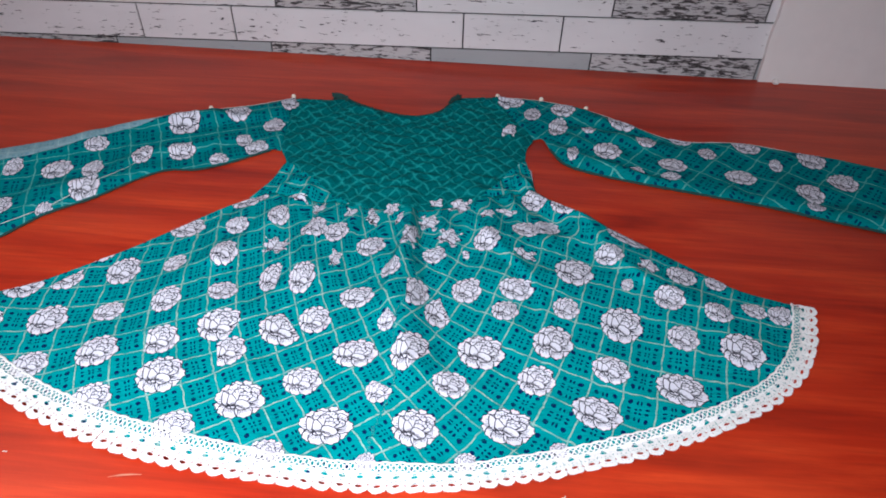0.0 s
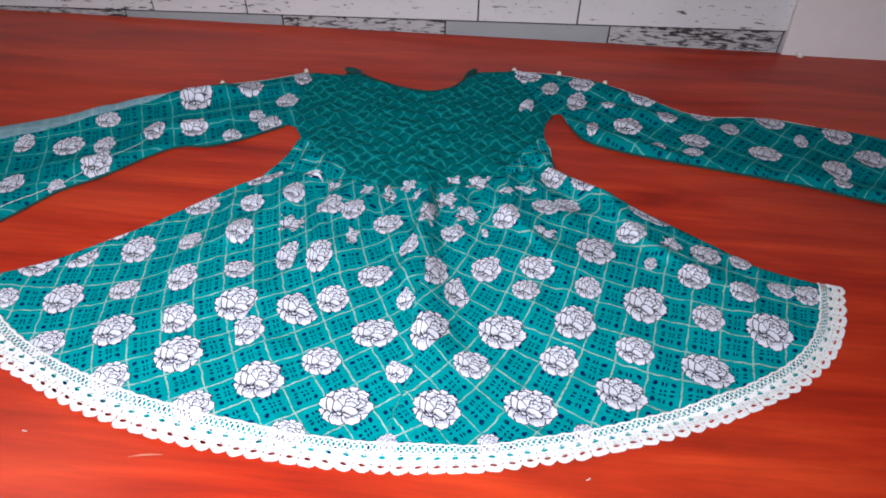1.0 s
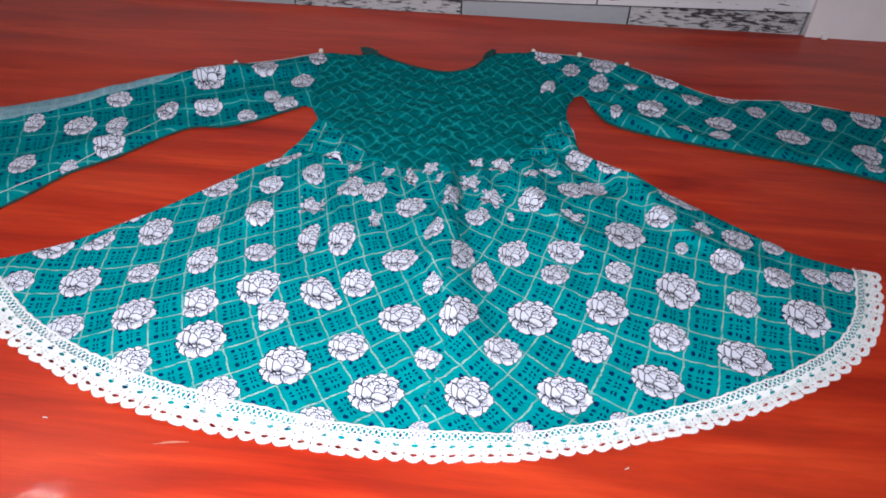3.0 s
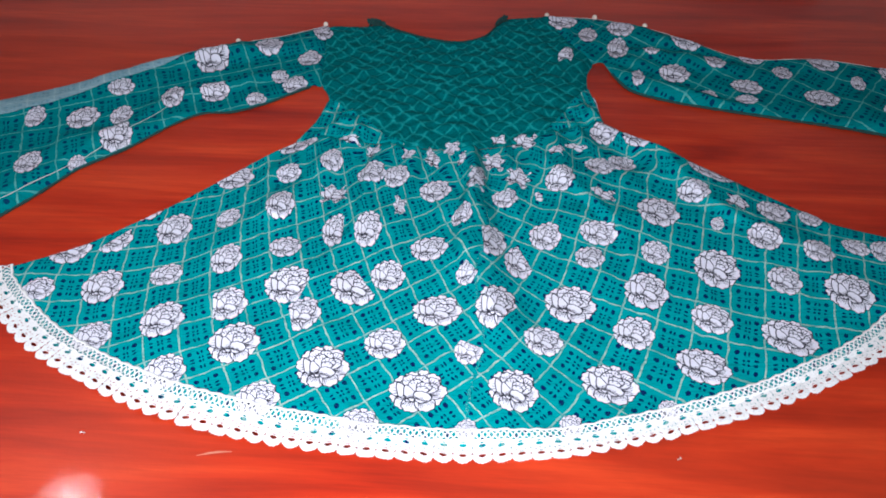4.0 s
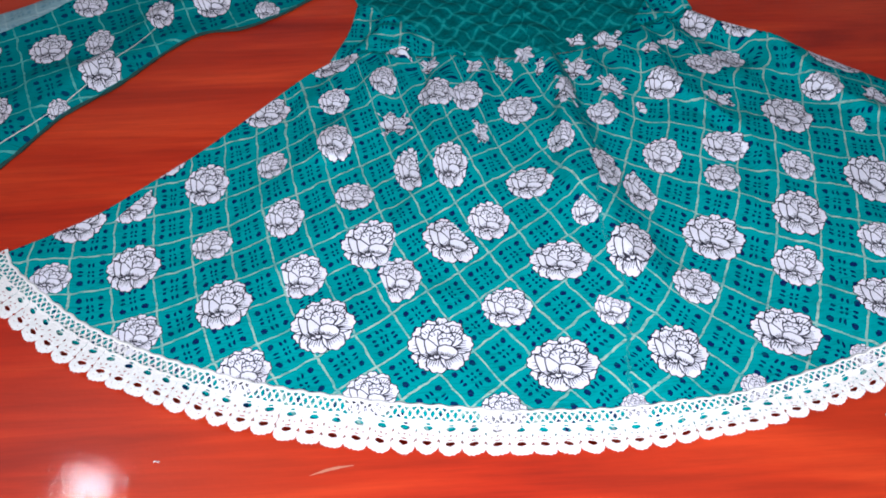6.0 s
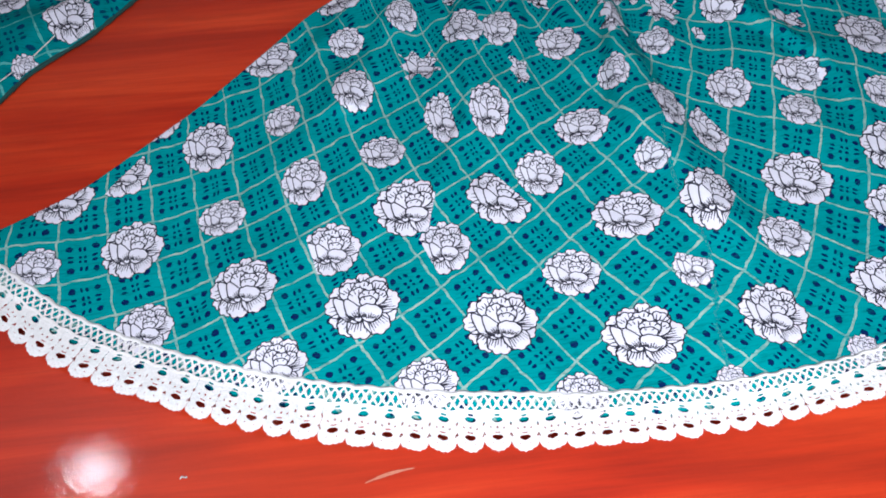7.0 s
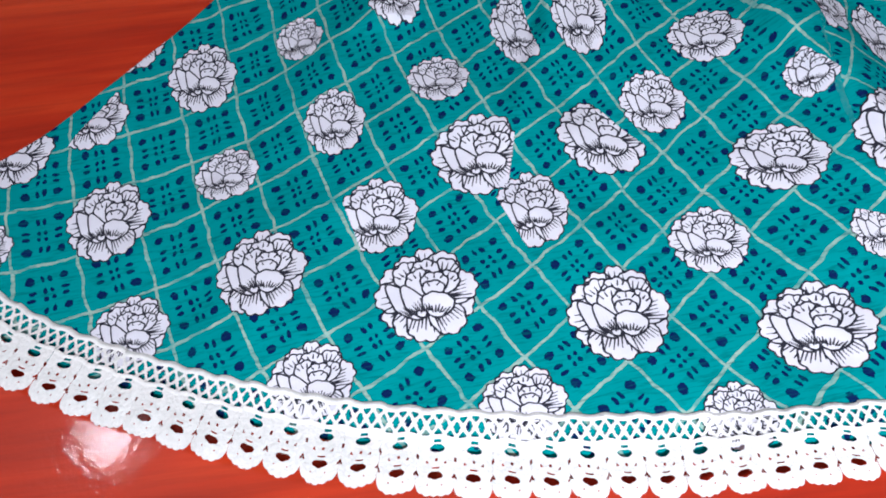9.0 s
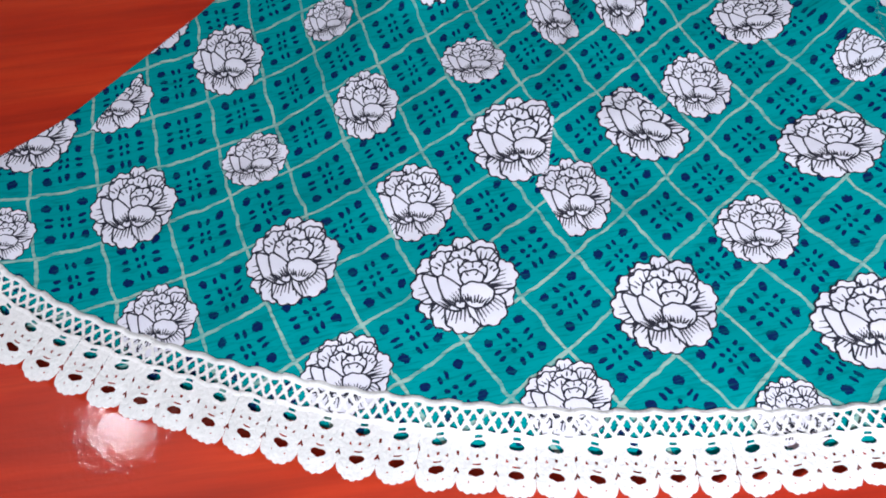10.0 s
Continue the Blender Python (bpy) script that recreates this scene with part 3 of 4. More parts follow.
cord("seam_edge", LS_TOP, 0.0011, HEMLINE, dress, "pale overlocked seam edge of the sleeve", 0.0012)
cord("seam_edge", RS_TOP[:8], 0.0010, HEMLINE, dress, "pale overlocked seam edge of the sleeve", 0.0012)
cord("seam_fold", [(-0.560, 1.020), (-0.505, 1.085), (-0.462, 1.135), (-0.420, 1.190), (-0.372, 1.262)], 0.0006, HEMLINE, dress, "pale seam line inside the sleeve", -0.0008, True)
# dark cords put the sleeves' shadow on the wood along their lower edges
cord("sleeve_edge", RS_LOW[2:], 0.0021, TRIM_AND_SHADE, dress, "dark cord for the shadow along the sleeve's turned-in lower edge", 0.0)
cord("sleeve_edge", LS_LOW[:-1], 0.0018, TRIM_AND_SHADE, dress, "dark cord for the shadow along the sleeve's turned-in lower edge", 0.0)
cord("neck_binding", NECK[1:-1], 0.0018, TRIM_AND_SHADE, dress, "dark gathered binding of the neckline", 0.002)


def gathered_end(x, y, turn):
    """The dark ruffled end of the neck binding, drawn up in a crumple."""
    bm = bmesh.new()
    bmesh.ops.create_icosphere(bm, subdivisions=4, radius=1.0)
    for v in bm.verts:
        k = 1 + 0.45 * noise.noise(v.co * 2.6 + Vector((x * 40, 0, 0))) + 0.25 * noise.noise(v.co * 6.0)
        v.co = Vector((v.co.x * 0.017 * k, v.co.y * 0.006 * k, max(v.co.z * 0.006 * k, -0.004)))
    bmesh.ops.transform(bm, matrix=pose(x, y, 0.007, 0, 0, turn), verts=bm.verts)
    return under_dress(part("gathered_end", bm, TRIM_AND_SHADE, dress, "dark ruffled end of the neck binding"))


gathered_end(-0.098, 1.468, -28)
gathered_end(0.112, 1.468, 58)


# ---- printed peonies ----
def petal(cx, cy, deg, length, width, lobes, seed, ruffle=0.07, tip=0.0):
    """Closed outline of one petal that grows from (cx, cy) towards deg (0: up), with a ruffled rim."""
    rng = random.Random(seed)
    ph = rng.random()
    pts = []
    n = 72
    for i in range(n):
        f = 2 * math.pi * i / n
        rim = max(0.0, math.cos(f) + 0.35) / 1.35
        k = 1 + ruffle * rim * (abs(math.sin(lobes * f * 0.5 + ph)) - 0.4) + 0.02 * rng.random()
        x = math.sin(f) * width * k * (0.80 + 0.20 * math.cos(f)) * (1 - tip * max(0.0, math.cos(f)) ** 0.8)
        y = length * 0.5 + math.cos(f) * length * 0.5 * k
        pts.append((x, y))
    a = radians(deg)
    ca, sa = math.cos(a), math.sin(a)
    return np.array([(cx + x * ca - y * sa, cy + x * sa + y * ca) for x, y in pts])


def peony_layers():
    """Petals from the back to the front: outline, and ink strokes as pairs of ends."""
    rng = random.Random(5)
    layers = []

    def add(cx, cy, deg, length, width, lobes, strokes=0, r0=0.5, r1=0.8, ruffle=0.07, spread=1.15, tip=0.0):
        lines = []
        for s in range(strokes):
            f = ((s + 0.5) / strokes - 0.5) * spread
            lo, hi = length * (r0 + 0.10 * rng.random()), length * (r1 + 0.12 * (rng.random() - 0.5))
            x0, x1 = f * width * 1.0, f * width * 1.55
            a = radians(deg)
            ca, sa = math.cos(a), math.sin(a)
            lines.append((np.array((cx + x0 * ca - lo * sa, cy + x0 * sa + lo * ca)), np.array((cx + x1 * ca - hi * sa, cy + x1 * sa + hi * ca))))
        layers.append((petal(cx, cy, deg, length, width, lobes, rng.random(), ruffle, tip), lines))

    # broad ruffled outer petals behind the heart
    for deg, ln, wd in ((-8, 0.50, 0.17), (22, 0.47, 0.18), (-38, 0.50, 0.20), (52, 0.48, 0.20), (112, 0.48, 0.18), (82, 0.50, 0.20)):
        add(0.0, -0.01, deg, ln, wd, 10, 5, 0.58, 0.84, 0.13)
    add(0.0, -0.02, 138, 0.47, 0.19, 9, 6, 0.44, 0.78, 0.13)
    add(0.0, -0.02, -118, 0.46, 0.19, 9, 6, 0.44, 0.80, 0.13)
    # long petals below, hatched from the heart outward, and a wide one beside the cup
    add(0.0, 0.00, 168, 0.48, 0.22, 10, 9, 0.38, 0.76, 0.12, 1.1)
    add(0.02, -0.02, -152, 0.46, 0.20, 9, 8, 0.38, 0.78, 0.12, 1.1)
    add(0.00, -0.04, -80, 0.50, 0.21, 11, 9, 0.36, 0.78, 0.12, 1.1)
    # scalloped crescents heaped above the heart
    add(-0.05, 0.02, 24, 0.37, 0.17, 9, 5, 0.60, 0.86, 0.14)
    add(0.13, 0.02, -28, 0.34, 0.16, 9, 5, 0.58, 0.86, 0.14)
    add(0.03, 0.02, 0, 0.34, 0.17, 9, 4, 0.70, 0.90, 0.14)
    add(0.14, -0.03, -36, 0.26, 0.13, 8, 4, 0.60, 0.86, 0.13)
    add(-0.02, -0.02, 8, 0.29, 0.16, 8, 4, 0.68, 0.88, 0.13)
    add(0.07, -0.04, -10, 0.25, 0.16, 8, 3, 0.74, 0.90, 0.13)
    add(0.06, -0.06, -8, 0.18, 0.13, 7, 2, 0.72, 0.90, 0.13)
    # a tall folded petal beside the heart, its inner half in front
    add(-0.09, -0.24, 34, 0.50, 0.150, 4, 6, 0.16, 0.46, 0.06, 0.9, 0.62)
    add(-0.06, -0.23, 24, 0.40, 0.120, 4, 5, 0.14, 0.44, 0.06, 0.9, 0.55)
    # the cup in front
    add(0.04, -0.25, -20, 0.25, 0.190, 9, 8, 0.16, 0.48, 0.10, 0.95)
    return layers


def peony_sheet(n=92):
    """The print as one sheet of small faces in unit space, with each vertex's distance from the nearest ink line."""
    side = np.linspace(-0.57, 0.57, n + 1)
    pts = np.array([(x, y) for y in side for x in side])
    whole = np.full(len(pts), 9.0)
    ink = np.full(len(pts), 9.0)
    layers = peony_layers()
    for outline, lines in layers:
        sd = signed_distance(pts, outline)
        own = np.abs(sd)
        for a, b in lines:
            t = np.clip(((pts - a) @ (b - a)) / ((b - a) @ (b - a)), 0, 1)
            own = np.minimum(own, distance_to(pts, a, b) + 0.004 * t)
        ink = np.where(sd < 0, own, np.minimum(ink, np.abs(sd)))
        whole = np.minimum(whole, sd)
    # trim to the silhouette: loose rim points are drawn in onto it
    grid = whole.reshape(n + 1, n + 1)
    gy, gx = np.gradient(grid, side[1] - side[0])
    g = np.stack([gx.ravel(), gy.ravel()], 1)
    g /= np.linalg.norm(g, axis=1)[:, None] + 1e-6
    edge = 0.010
    keep = [(j * (n + 1) + i, j * (n + 1) + i + 1, (j + 1) * (n + 1) + i + 1, (j + 1) * (n + 1) + i) for j in range(n) for i in range(n)]
    keep = [f for f in keep if sum(whole[v] < edge for v in f) >= 3]
    over = np.clip(whole - edge, 0, None)
    pts = pts - g * over[:, None]
    used = sorted({v for f in keep for v in f})
    at = {v: k for k, v in enumerate(used)}
    return pts[used], np.where(over > 0, 0.0, ink)[used], np.array([[at[v] for v in f] for f in keep])


PEONY_XY, PEONY_INK, PEONY_FACES = peony_sheet()


def peony_mesh(x, y, w, h, turn, parent, border, cut=None, shard=None):
    """A peony printed on the cloth at (x, y), w wide and h deep, turned by so many degrees, cut at the cloth's border
    and, where a pleat swallows part of it, along the line cut = (distance from its centre, direction in degrees).
    shard: (width, depth) of the strip that the gathers leave in sight."""
    ca, sa = math.cos(radians(turn)), math.sin(radians(turn))
    q = PEONY_XY * (w * 1.0, h * 1.02)
    xy = np.stack([x + q[:, 0] * ca - q[:, 1] * sa, y + q[:, 0] * sa + q[:, 1] * ca], 1)
    inside = signed_distance(xy, border) < -0.001
    if cut:
        inside &= (xy[:, 0] - x) * math.cos(radians(cut[1])) + (xy[:, 1] - y) * math.sin(radians(cut[1])) < cut[0]
    if shard:
        wave = 0.12 * np.sin(q[:, 1] * 420 + x * 900)
        inside &= (np.abs(q[:, 0] / shard[0] + wave) < 0.5) & (np.abs(q[:, 1] / shard[1] + 0.15 * np.sin(q[:, 0] * 380 + y * 700)) < 0.5)
    faces = PEONY_FACES[inside[PEONY_FACES].all(axis=1)]
    used = np.unique(faces)
    if len(faces) < 20:
        return None
    at = np.zeros(len(xy), int)
    at[used] = np.arange(len(used))
    z = heights(xy[used]) + 0.0006
    ob = mesh_object("printed_peony", np.column_stack([xy[used], z]), at[faces].tolist(), [PEONY_PRINT], parent, smooth=True)
    ob.data.attributes.new("ink", "FLOAT", "POINT").data.foreach_set("value", PEONY_INK[used].astype(np.float32))
    return under_dress(ob)


HEM_PEONIES = [
    (0.022, 0.727, 0.021, 0.022), (0.120, 0.731, 0.023, 0.024), (-0.077, 0.737, 0.037, 0.033), (0.214, 0.744, 0.021, 0.023), (-0.175, 0.763, 0.042, 0.036),
    (0.069, 0.767, 0.049, 0.047), (-0.023, 0.770, 0.057, 0.047), (0.164, 0.774, 0.056, 0.045), (0.259, 0.791, 0.054, 0.043), (-0.272, 0.795, 0.043, 0.038),
    (-0.117, 0.797, 0.052, 0.049), (0.028, 0.812, 0.023, 0.030), (0.356, 0.822, 0.056, 0.046), (0.105, 0.825, 0.041, 0.037), (-0.209, 0.826, 0.052, 0.049),
    (-0.057, 0.827, 0.043, 0.038), (0.199, 0.832, 0.042, 0.042), (-0.361, 0.842, 0.040, 0.038), (0.283, 0.846, 0.043, 0.037), (-0.290, 0.856, 0.048, 0.047),
    (0.060, 0.861, 0.037, 0.051), (-0.145, 0.862, 0.032, 0.041), (-0.003, 0.865, 0.053, 0.042), (0.140, 0.873, 0.055, 0.051),
]
LOWER_PEONIES = [
    (-0.226, 0.875, 0.035, 0.039), (0.440, 0.877, 0.051, 0.053), (0.223, 0.884, 0.047, 0.052), (0.376, 0.894, 0.037, 0.041), (-0.093, 0.900, 0.042, 0.047),
    (-0.164, 0.901, 0.043, 0.045), (-0.440, 0.905, 0.035, 0.032), (-0.372, 0.909, 0.046, 0.049), (0.031, 0.910, 0.021, 0.026), (0.308, 0.914, 0.050, 0.058),
    (-0.057, 0.917, 0.039, 0.042), (-0.305, 0.923, 0.037, 0.035), (0.091, 0.933, 0.028, 0.049), (0.171, 0.936, 0.036, 0.038), (0.430, 0.936, 0.038, 0.037),
    (0.245, 0.938, 0.035, 0.038), (0.507, 0.938, 0.031, 0.038), (-0.240, 0.940, 0.038, 0.047), (0.477, 0.944, 0.034, 0.027), (-0.011, 0.956, 0.047, 0.041),
    (-0.176, 0.957, 0.039, 0.037), (0.375, 0.957, 0.041, 0.044),
]
MIDDLE_PEONIES = [
    (0.060, 0.958, 0.029, 0.049), (-0.428, 0.966, 0.052, 0.050), (0.125, 0.973, 0.040, 0.048), (0.187, 0.973, 0.047, 0.040), (-0.381, 0.980, 0.034, 0.040),
    (0.328, 0.981, 0.016, 0.023), (-0.083, 0.984, 0.035, 0.060), (-0.121, 0.985, 0.026, 0.050), (0.445, 0.993, 0.029, 0.032), (-0.315, 0.996, 0.044, 0.055),
    (0.028, 0.998, 0.026, 0.038), (0.403, 1.003, 0.042, 0.044), (0.264, 1.004, 0.054, 0.058), (-0.253, 1.010, 0.032, 0.039), (0.361, 1.013, 0.025, 0.030),
    (-0.047, 1.019, 0.011, 0.028), (-0.191, 1.023, 0.037, 0.051), (-0.047, 1.024, 0.014, 0.034), (0.314, 1.034, 0.041, 0.035), (-0.358, 1.034, 0.050, 0.050),
    (0.203, 1.034, 0.029, 0.024), (0.083, 1.038, 0.035, 0.034), (0.125, 1.040, 0.010, 0.020), (-0.130, 1.050, 0.030, 0.038),
]
WAIST_PEONIES = [
    (-0.003, 1.054, 0.043, 0.043), (0.049, 1.064, 0.021, 0.052), (0.154, 1.064, 0.039, 0.043), (0.346, 1.070, 0.065, 0.032), (0.103, 1.075, 0.028, 0.039),
    (-0.052, 1.078, 0.035, 0.047), (-0.084, 1.084, 0.041, 0.045), (-0.190, 1.086, 0.034, 0.036), (-0.260, 1.086, 0.052, 0.047), (0.209, 1.090, 0.042, 0.037),
    (0.240, 1.098, 0.039, 0.040), (-0.137, 1.107, 0.031, 0.042), (0.074, 1.109, 0.026, 0.039), (0.032, 1.109, 0.009, 0.030), (-0.002, 1.113, 0.010, 0.032),
    (0.157, 1.118, 0.018, 0.022), (-0.039, 1.119, 0.013, 0.022), (-0.009, 1.122, 0.011, 0.041), (-0.037, 1.124, 0.016, 0.019), (0.185, 1.131, 0.026, 0.017),
    (0.018, 1.132, 0.015, 0.026), (-0.085, 1.134, 0.018, 0.029), (0.021, 1.135, 0.018, 0.025), (0.271, 1.143, 0.047, 0.040), (0.119, 1.149, 0.027, 0.034),
    (-0.189, 1.151, 0.060, 0.049), (-0.116, 1.153, 0.025, 0.024), (0.084, 1.154, 0.019, 0.020), (0.228, 1.162, 0.040, 0.047), (0.218, 1.229, 0.043, 0.049),
]
LEFT_SLEEVE_PEONIES = [
    (-0.570, 1.222, 0.030, 0.053), (-0.502, 1.221, 0.049, 0.054), (-0.449, 1.225, 0.034, 0.049), (-0.437, 1.171, 0.045, 0.067), (-0.533, 1.114, 0.035, 0.057),
    (-0.385, 1.265, 0.035, 0.064), (-0.347, 1.362, 0.056, 0.072), (-0.326, 1.276, 0.044, 0.047), (-0.265, 1.398, 0.048, 0.053), (-0.236, 1.315, 0.027, 0.035),
    (-0.211, 1.293, 0.040, 0.046), (-0.197, 1.365, 0.040, 0.047), (-0.183, 1.442, 0.035, 0.068), (-0.262, 1.256, 0.031, 0.032), (-0.472, 1.115, 0.023, 0.035),
    (-0.468, 1.290, 0.040, 0.039),
]
RIGHT_SLEEVE_PEONIES = [
    (0.214, 1.463, 0.051, 0.056), (0.249, 1.420, 0.032, 0.053), (0.203, 1.353, 0.025, 0.054), (0.305, 1.436, 0.047, 0.055), (0.290, 1.378, 0.035, 0.069),
    (0.340, 1.368, 0.029, 0.037), (0.403, 1.394, 0.055, 0.050), (0.431, 1.335, 0.037, 0.041), (0.363, 1.308, 0.049, 0.050), (0.304, 1.295, 0.021, 0.054),
    (0.399, 1.251, 0.026, 0.029), (0.461, 1.271, 0.049, 0.041), (0.448, 1.234, 0.032, 0.028), (0.493, 1.346, 0.040, 0.031), (0.526, 1.305, 0.032, 0.040),
    (0.598, 1.329, 0.051, 0.046), (0.560, 1.239, 0.052, 0.045), (0.627, 1.272, 0.022, 0.038), (0.695, 1.297, 0.048, 0.063), (0.651, 1.196, 0.045, 0.055),
    (0.716, 1.229, 0.048, 0.055), (0.645, 1.161, 0.029, 0.024),
]


SKIRT_BORDER = np.array([tuple(p) for p in HEM_UNDER] + [tuple(p) for p in SIDE_R[-2::-1]] + [tuple(p) for p in WAIST[::-1]] + [tuple(p) for p in SIDE_L[1:-1]])
SKIRT_BORDER[len(HEM_UNDER) + len(SIDE_R) - 1:len(HEM_UNDER) + len(SIDE_R) + len(WAIST) - 2, 1] += 0.10
# peonies of which a pleat hides a part: place, distance and direction of the cut
PLEAT_CUTS = [(-0.381, 0.980, 0.001, 140), (-0.145, 0.862, 0.013, 195), (-0.226, 0.875, 0.015, 190), (-0.093, 0.900, 0.013, 35), (-0.121, 0.985, 0.008, 0), (0.060, 0.861, 0.015, 320),
              (0.091, 0.933, 0.009, 20), (0.060, 0.958, 0.010, 180), (0.031, 0.910, 0.006, 30), (0.028, 0.812, 0.008, 60), (-0.164, 0.901, 0.018, 340)]
LEFT_BORDER = np.array(LS_LOW + [(-0.150, 1.40)] + LS_TOP[::-1])
RIGHT_BORDER = np.array(RS_LOW + RS_TOP[::-1] + [(0.170, 1.44), (0.180, 1.34)])
for rows, owner, border in ((HEM_PEONIES, skirt, SKIRT_BORDER), (LOWER_PEONIES, skirt, SKIRT_BORDER), (MIDDLE_PEONIES, skirt, SKIRT_BORDER),
                            (WAIST_PEONIES, skirt, SKIRT_BORDER), (LEFT_SLEEVE_PEONIES, sleeve_l, LEFT_BORDER), (RIGHT_SLEEVE_PEONIES, sleeve_r, RIGHT_BORDER)):
    for x, y, w, h in rows:
        turn = max(-26, min(0, -54 * (x + 0.15))) if owner is skirt else (12 if owner is sleeve_l else -14)
        swallowed = [c for c in PLEAT_CUTS if math.hypot(c[0] - x, c[1] - y) < 0.006]
        if swallowed:
            peony_mesh(x, y, w * 1.25, h * 1.1, turn, owner, border, swallowed[0][2:])
        elif owner is skirt and min(w, h) < 0.031 and y > 1.0:
            peony_mesh(x, y, max(0.046, w), max(0.050, h), turn, owner, border, None, (w * 0.95, h * 0.75))
        else:
            k = 1.0 if y < 0.93 else 0.94
            peony_mesh(x, y, w * k, h * k, turn, owner, border)


# ---- lace along the hem ----
LACE_W, UNITS, RIM_LIFT = 0.0355, 69, 0.0045
LACE_A, LACE_N = 30, 60
LACE_OVALS = [(0.5, 0.465, 0.20, 0.046), (0.5, 0.775, 0.20, 0.044), (0.5, 0.380, 0.11, 0.018), (0.5, 0.690, 0.09, 0.014)] \
    + [(0.5 + 0.24 * k, 0.600 + 0.02 * k * k, 0.026, 0.016) for k in (-1, 0, 1)] + [(0.5 + 0.17 * k, 0.905 - 0.03 * k * k, 0.016, 0.016) for k in (-1, 0, 1)] \
    + [(0.02, 0.56, 0.03, 0.022), (0.98, 0.56, 0.03, 0.022), (0.03, 0.80, 0.03, 0.030), (0.97, 0.80, 0.03, 0.030)]


def lace_hole(s, w):
    """True where the lace is open; s runs 0..1 over one scallop, w 0..1 from the seam to the rim."""
    if 0.09 < w < 0.31:             # crossed threads
        q = (s * 3) % 1.0
        v = (w - 0.09) / 0.22
        return min(abs(q - v), abs(q - (1 - v))) > 0.15
    return any(((s - a) / rx) ** 2 + ((w - c) / ry) ** 2 < 1 for a, c, rx, ry in LACE_OVALS)


def lace_unit():
    """Faces of one scallop and its points, those near a hole's rim drawn onto the rim."""
    pts = {}
    faces = []
    for i in range(LACE_A):
        for j in range(LACE_N):
            if lace_hole((i + 0.5) / LACE_A, (j + 0.5) / LACE_N):
                continue
            face = []
            for a, b in ((i, j), (i + 1, j), (i + 1, j + 1), (i, j + 1)):
                if (a, b) not in pts:
                    s, w = a / LACE_A, b / LACE_N
                    for cx, cy, rx, ry in LACE_OVALS[:2]:
                        d = math.hypot((s - cx) / rx, (w - cy) / ry)
                        if 0.80 < d < 1.16:
                            s, w = cx + (s - cx) / d, cy + (w - cy) / d
                    pts[(a, b)] = (len(pts), s, w)
                face.append(pts[(a, b)][0])
            faces.append(tuple(face))
    return np.array([(s, w) for _, s, w in sorted(pts.values())]), faces


def lace():
    p = spline(HEM, UNITS * 24 + 1)
    n = len(p)
    normal = np.zeros((n, 2))
    for i in range(n):
        d = p[min(i + 14, n - 1)] - p[max(i - 14, 0)]
        d /= np.linalg.norm(d)
        normal[i] = (d[1], -d[0])
    along = np.arange(n)
    unit, faces = lace_unit()
    s, w = unit[:, 0], unit[:, 1]
    rim = 0.84 + 0.16 * np.sqrt(np.clip(1 - (2 * s - 1) ** 2 * 0.97, 0, 1)) + 0.018 * np.abs(np.sin(5 * math.pi * s))
    w2 = np.where(w < 0.6, w, 0.6 + (w - 0.6) * (rim - 0.6) / 0.4)
    owner = under_dress(mesh_object("lace_trim", [], [], [LACE], dress, "white scalloped cotton lace sewn along the hem"))
    rng = np.random.RandomState(3)
    for u in range(UNITS):
        wide = LACE_W * np.interp(u / UNITS, (0, 0.1, 0.3, 0.4, 0.5, 0.75, 1), (0.93, 1.06, 1.11, 1.00, 0.90, 0.85, 0.80)) * (0.98 + 0.03 * rng.rand())
        k = (u + s) * 24
        base = np.stack([np.interp(k, along, p[:, 0]), np.interp(k, along, p[:, 1])], 1)
        nrm = np.stack([np.interp(k, along, normal[:, 0]), np.interp(k, along, normal[:, 1])], 1)
        q = base + nrm * (wide * (w2 - 0.03) + 0.0006 * np.sin(7 * u + 6.28 * s))[:, None]
        cloth = heights(q) + 0.0005 + 0.0007 * np.clip(w2 / 0.10, 0, 1)
        # the straight tape is short for the round hem, so its free edge stands off the table
        stiff = 0.0045 + RIM_LIFT * (0.9 + 0.25 * math.sin(u * 0.9) * math.sin(u * 0.37 + 1)) * w2 + 0.0006 * np.sin(math.pi * s) * (w2 > 0.55) * np.sin(math.pi * np.clip((w2 - 0.55) / 0.45, 0, 1))
        f = np.clip((w2 - 0.08) / 0.30, 0, 1)
        z = np.maximum(cloth, cloth * (1 - f) + stiff * f)
        z += 0.0008 * np.sin(math.pi * np.clip(w / 0.09, 0, 1)) + np.where((w > 0.31) & (w < 0.36), 0.0005, 0) + 0.0003 * rng.rand(len(z))
        under_dress(mesh_object("lace_scallop", np.column_stack([q, z]), faces, [LACE], owner, smooth=True))
    return owner


lace()


# ---- pins along the seams ----
def pin(x, y, turn):
    """A dressmaker's pin: pearl head on a short steel shaft."""
    p = empty("pin", pose(x, y, 0.0048, 0, 0, turn))
    tagged(p, "pearl-headed dressmaking pin stuck in the sleeve seam", "pin", "pins along the seams")
    bm = bmesh.new()
    bmesh.ops.create_uvsphere(bm, u_segments=12, v_segments=8, radius=0.0042)
    part("head", bm, PEARL, p)
    bm = bmesh.new()
    bmesh.ops.create_cone(bm, cap_ends=True, segments=6, radius1=0.0005, radius2=0.0002, depth=0.03)
    bmesh.ops.rotate(bm, verts=bm.verts, matrix=Matrix.Rotation(radians(90), 3, "Y"))
    bmesh.ops.translate(bm, verts=bm.verts, vec=(0.017, 0, 0.0))
    part("shaft", bm, STEEL, p)
    return p


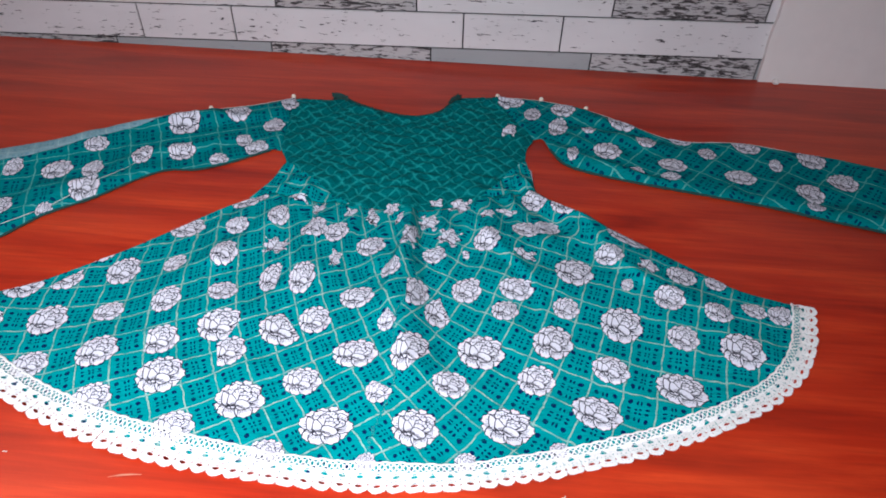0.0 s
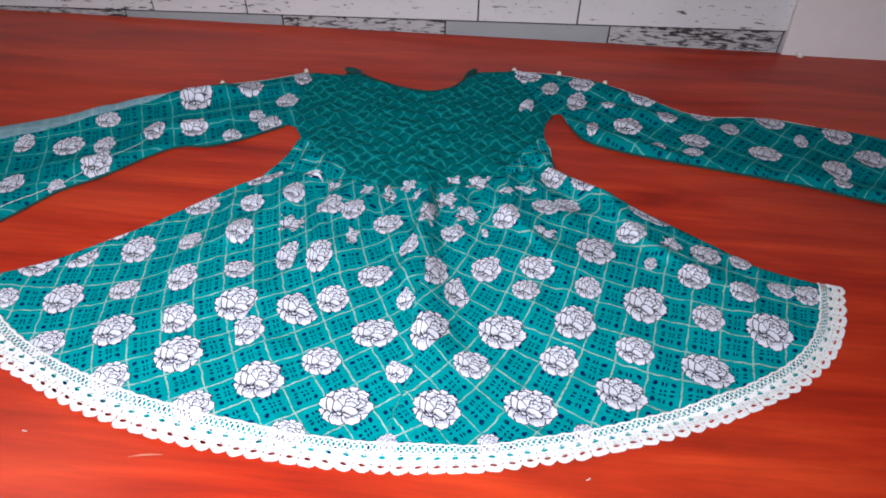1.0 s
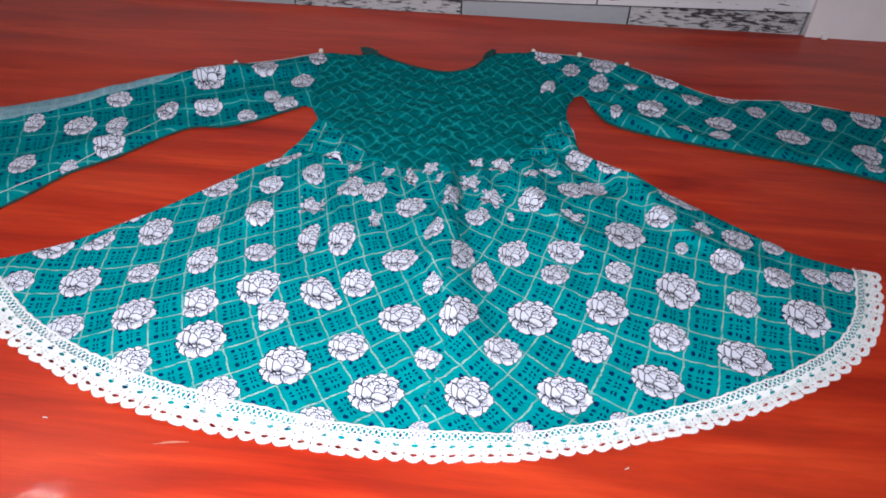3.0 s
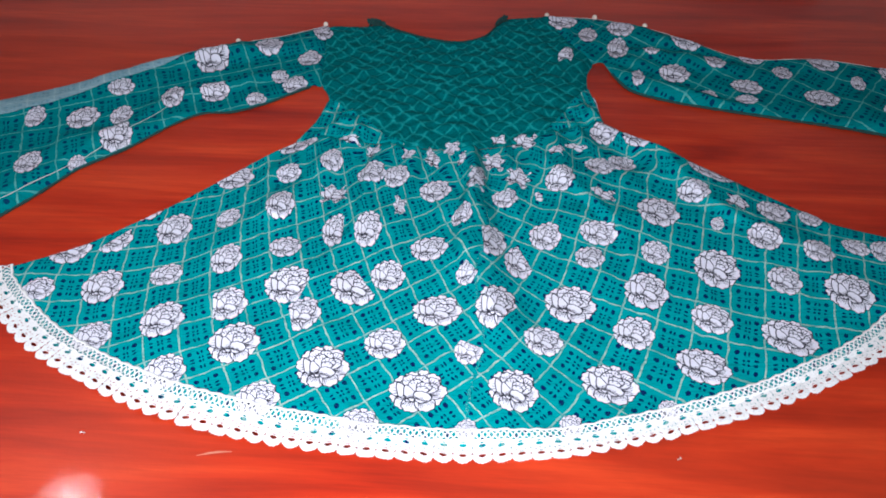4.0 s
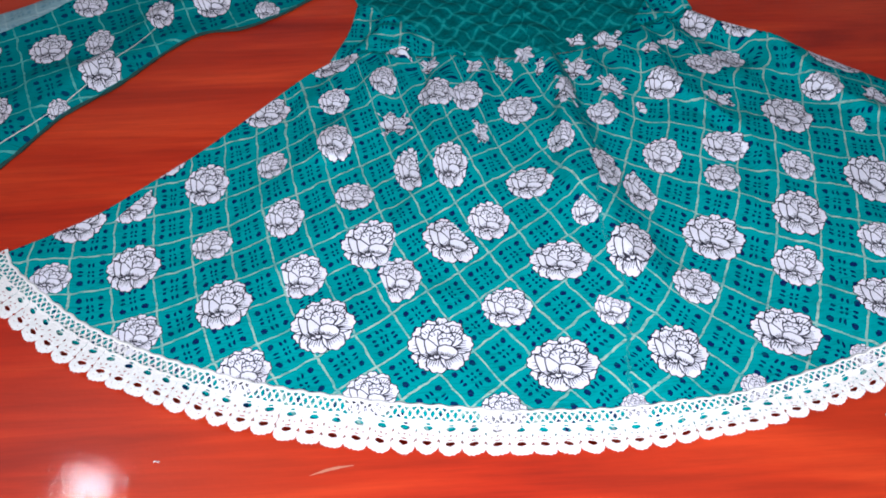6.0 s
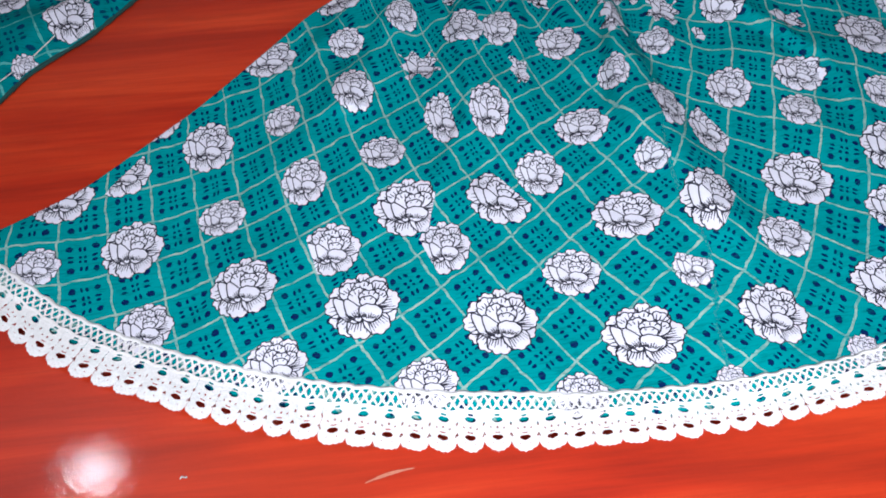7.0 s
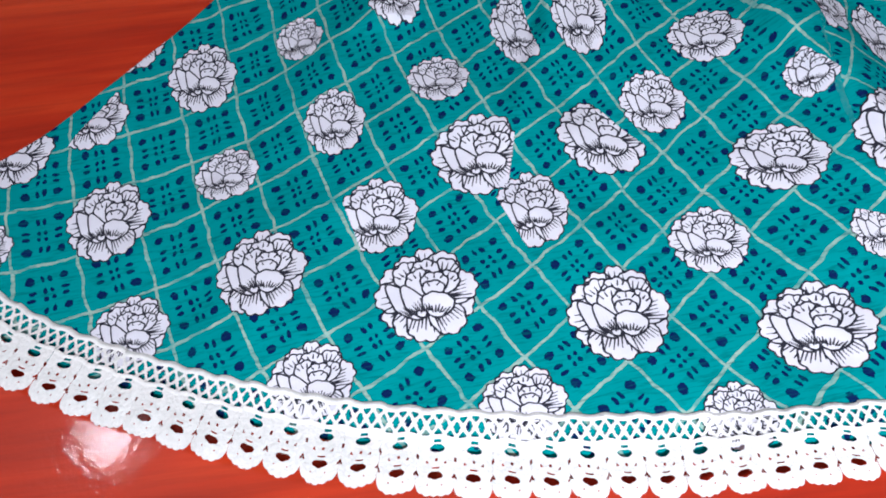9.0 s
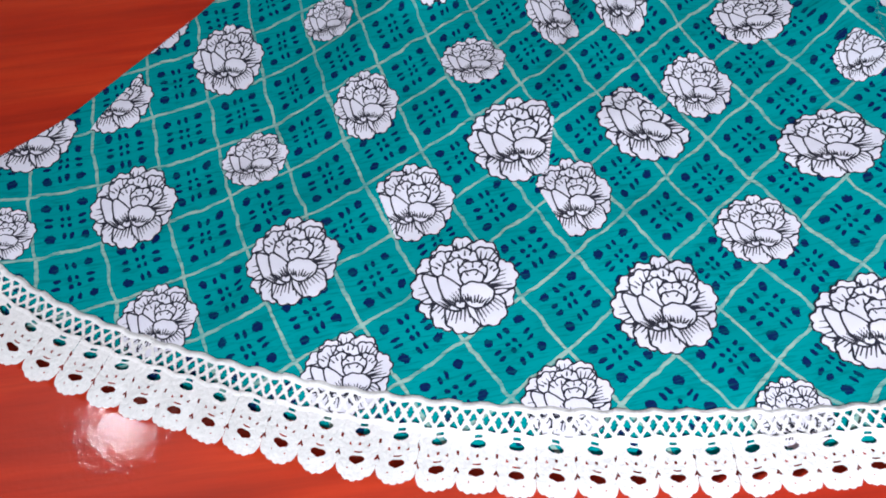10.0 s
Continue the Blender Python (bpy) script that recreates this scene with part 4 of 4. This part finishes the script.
STEEL = plain_material("pin_steel", (0.6, 0.6, 0.62), 0.3, 0.1, 200, 0.0, 1.0)
for x, y, turn in ((-0.183, 1.470, -60), (-0.320, 1.420, -70), (0.191, 1.489, -100), (0.271, 1.480, -110), (0.349, 1.449, -120)):
    pin(x, y, turn)


# ---- planks of the back wall ----
COURSES = {
    0: [(-1.2, 0.257, F_), (0.257, 0.587, G_), (0.587, 0.916, F_), (0.916, 1.236, G_), (1.236, 1.560, F_), (1.560, 1.88, G_), (1.88, 3.3, F_)],
    1: [(-1.2, -0.135, W_), (-0.135, 0.320, W_), (0.320, 0.516, W_), (0.516, 0.980, W_), (0.980, 1.172, W_), (1.172, 1.636, W_), (1.636, 3.3, W_)],
    2: [(-1.2, 0.24, W_), (0.24, 0.608, W_), (0.608, 0.888, F_), (0.888, 1.262, W_), (1.262, 1.545, F_), (1.545, 1.92, W_), (1.92, 3.3, G_)],
}
for course in range(-1, 20):
    for u0, u1, mat in COURSES.get(course, COURSES[0 if course < 0 else course % 3]):
        plank(u0, u1, course, mat)


# ---- scraps of thread on the table ----
def thread_scrap(x, y, turn, length):
    """A short curled end of white thread."""
    pts = [(length * (t - 0.5), 0.25 * length * math.sin(t * 5 + turn)) for t in (0, 0.25, 0.5, 0.75, 1.0)]
    p = spline(pts, 14)
    verts, faces = [], []
    for i, (a, c) in enumerate(p):
        for k in range(5):
            f = 2 * math.pi * k / 5
            verts.append((a, c + 0.0006 * math.cos(f), 0.0006 + 0.0006 * math.sin(f)))
    faces = [(i * 5 + k, i * 5 + (k + 1) % 5, (i + 1) * 5 + (k + 1) % 5, (i + 1) * 5 + k) for i in range(len(p) - 1) for k in range(5)]
    ob = mesh_object("thread_scrap", verts, faces, [HEMLINE], smooth=True)
    ob.matrix_world = pose(x, y, 0.0002, 0, 0, turn * 57)
    return tagged(ob, "short scrap of white thread lying on the table", "thread", "scraps of thread")


for x, y, turn, length in ((-0.335, 0.736, 0.4, 0.004), (0.213, 0.699, 1.0, 0.004)):
    thread_scrap(x, y, turn, length)
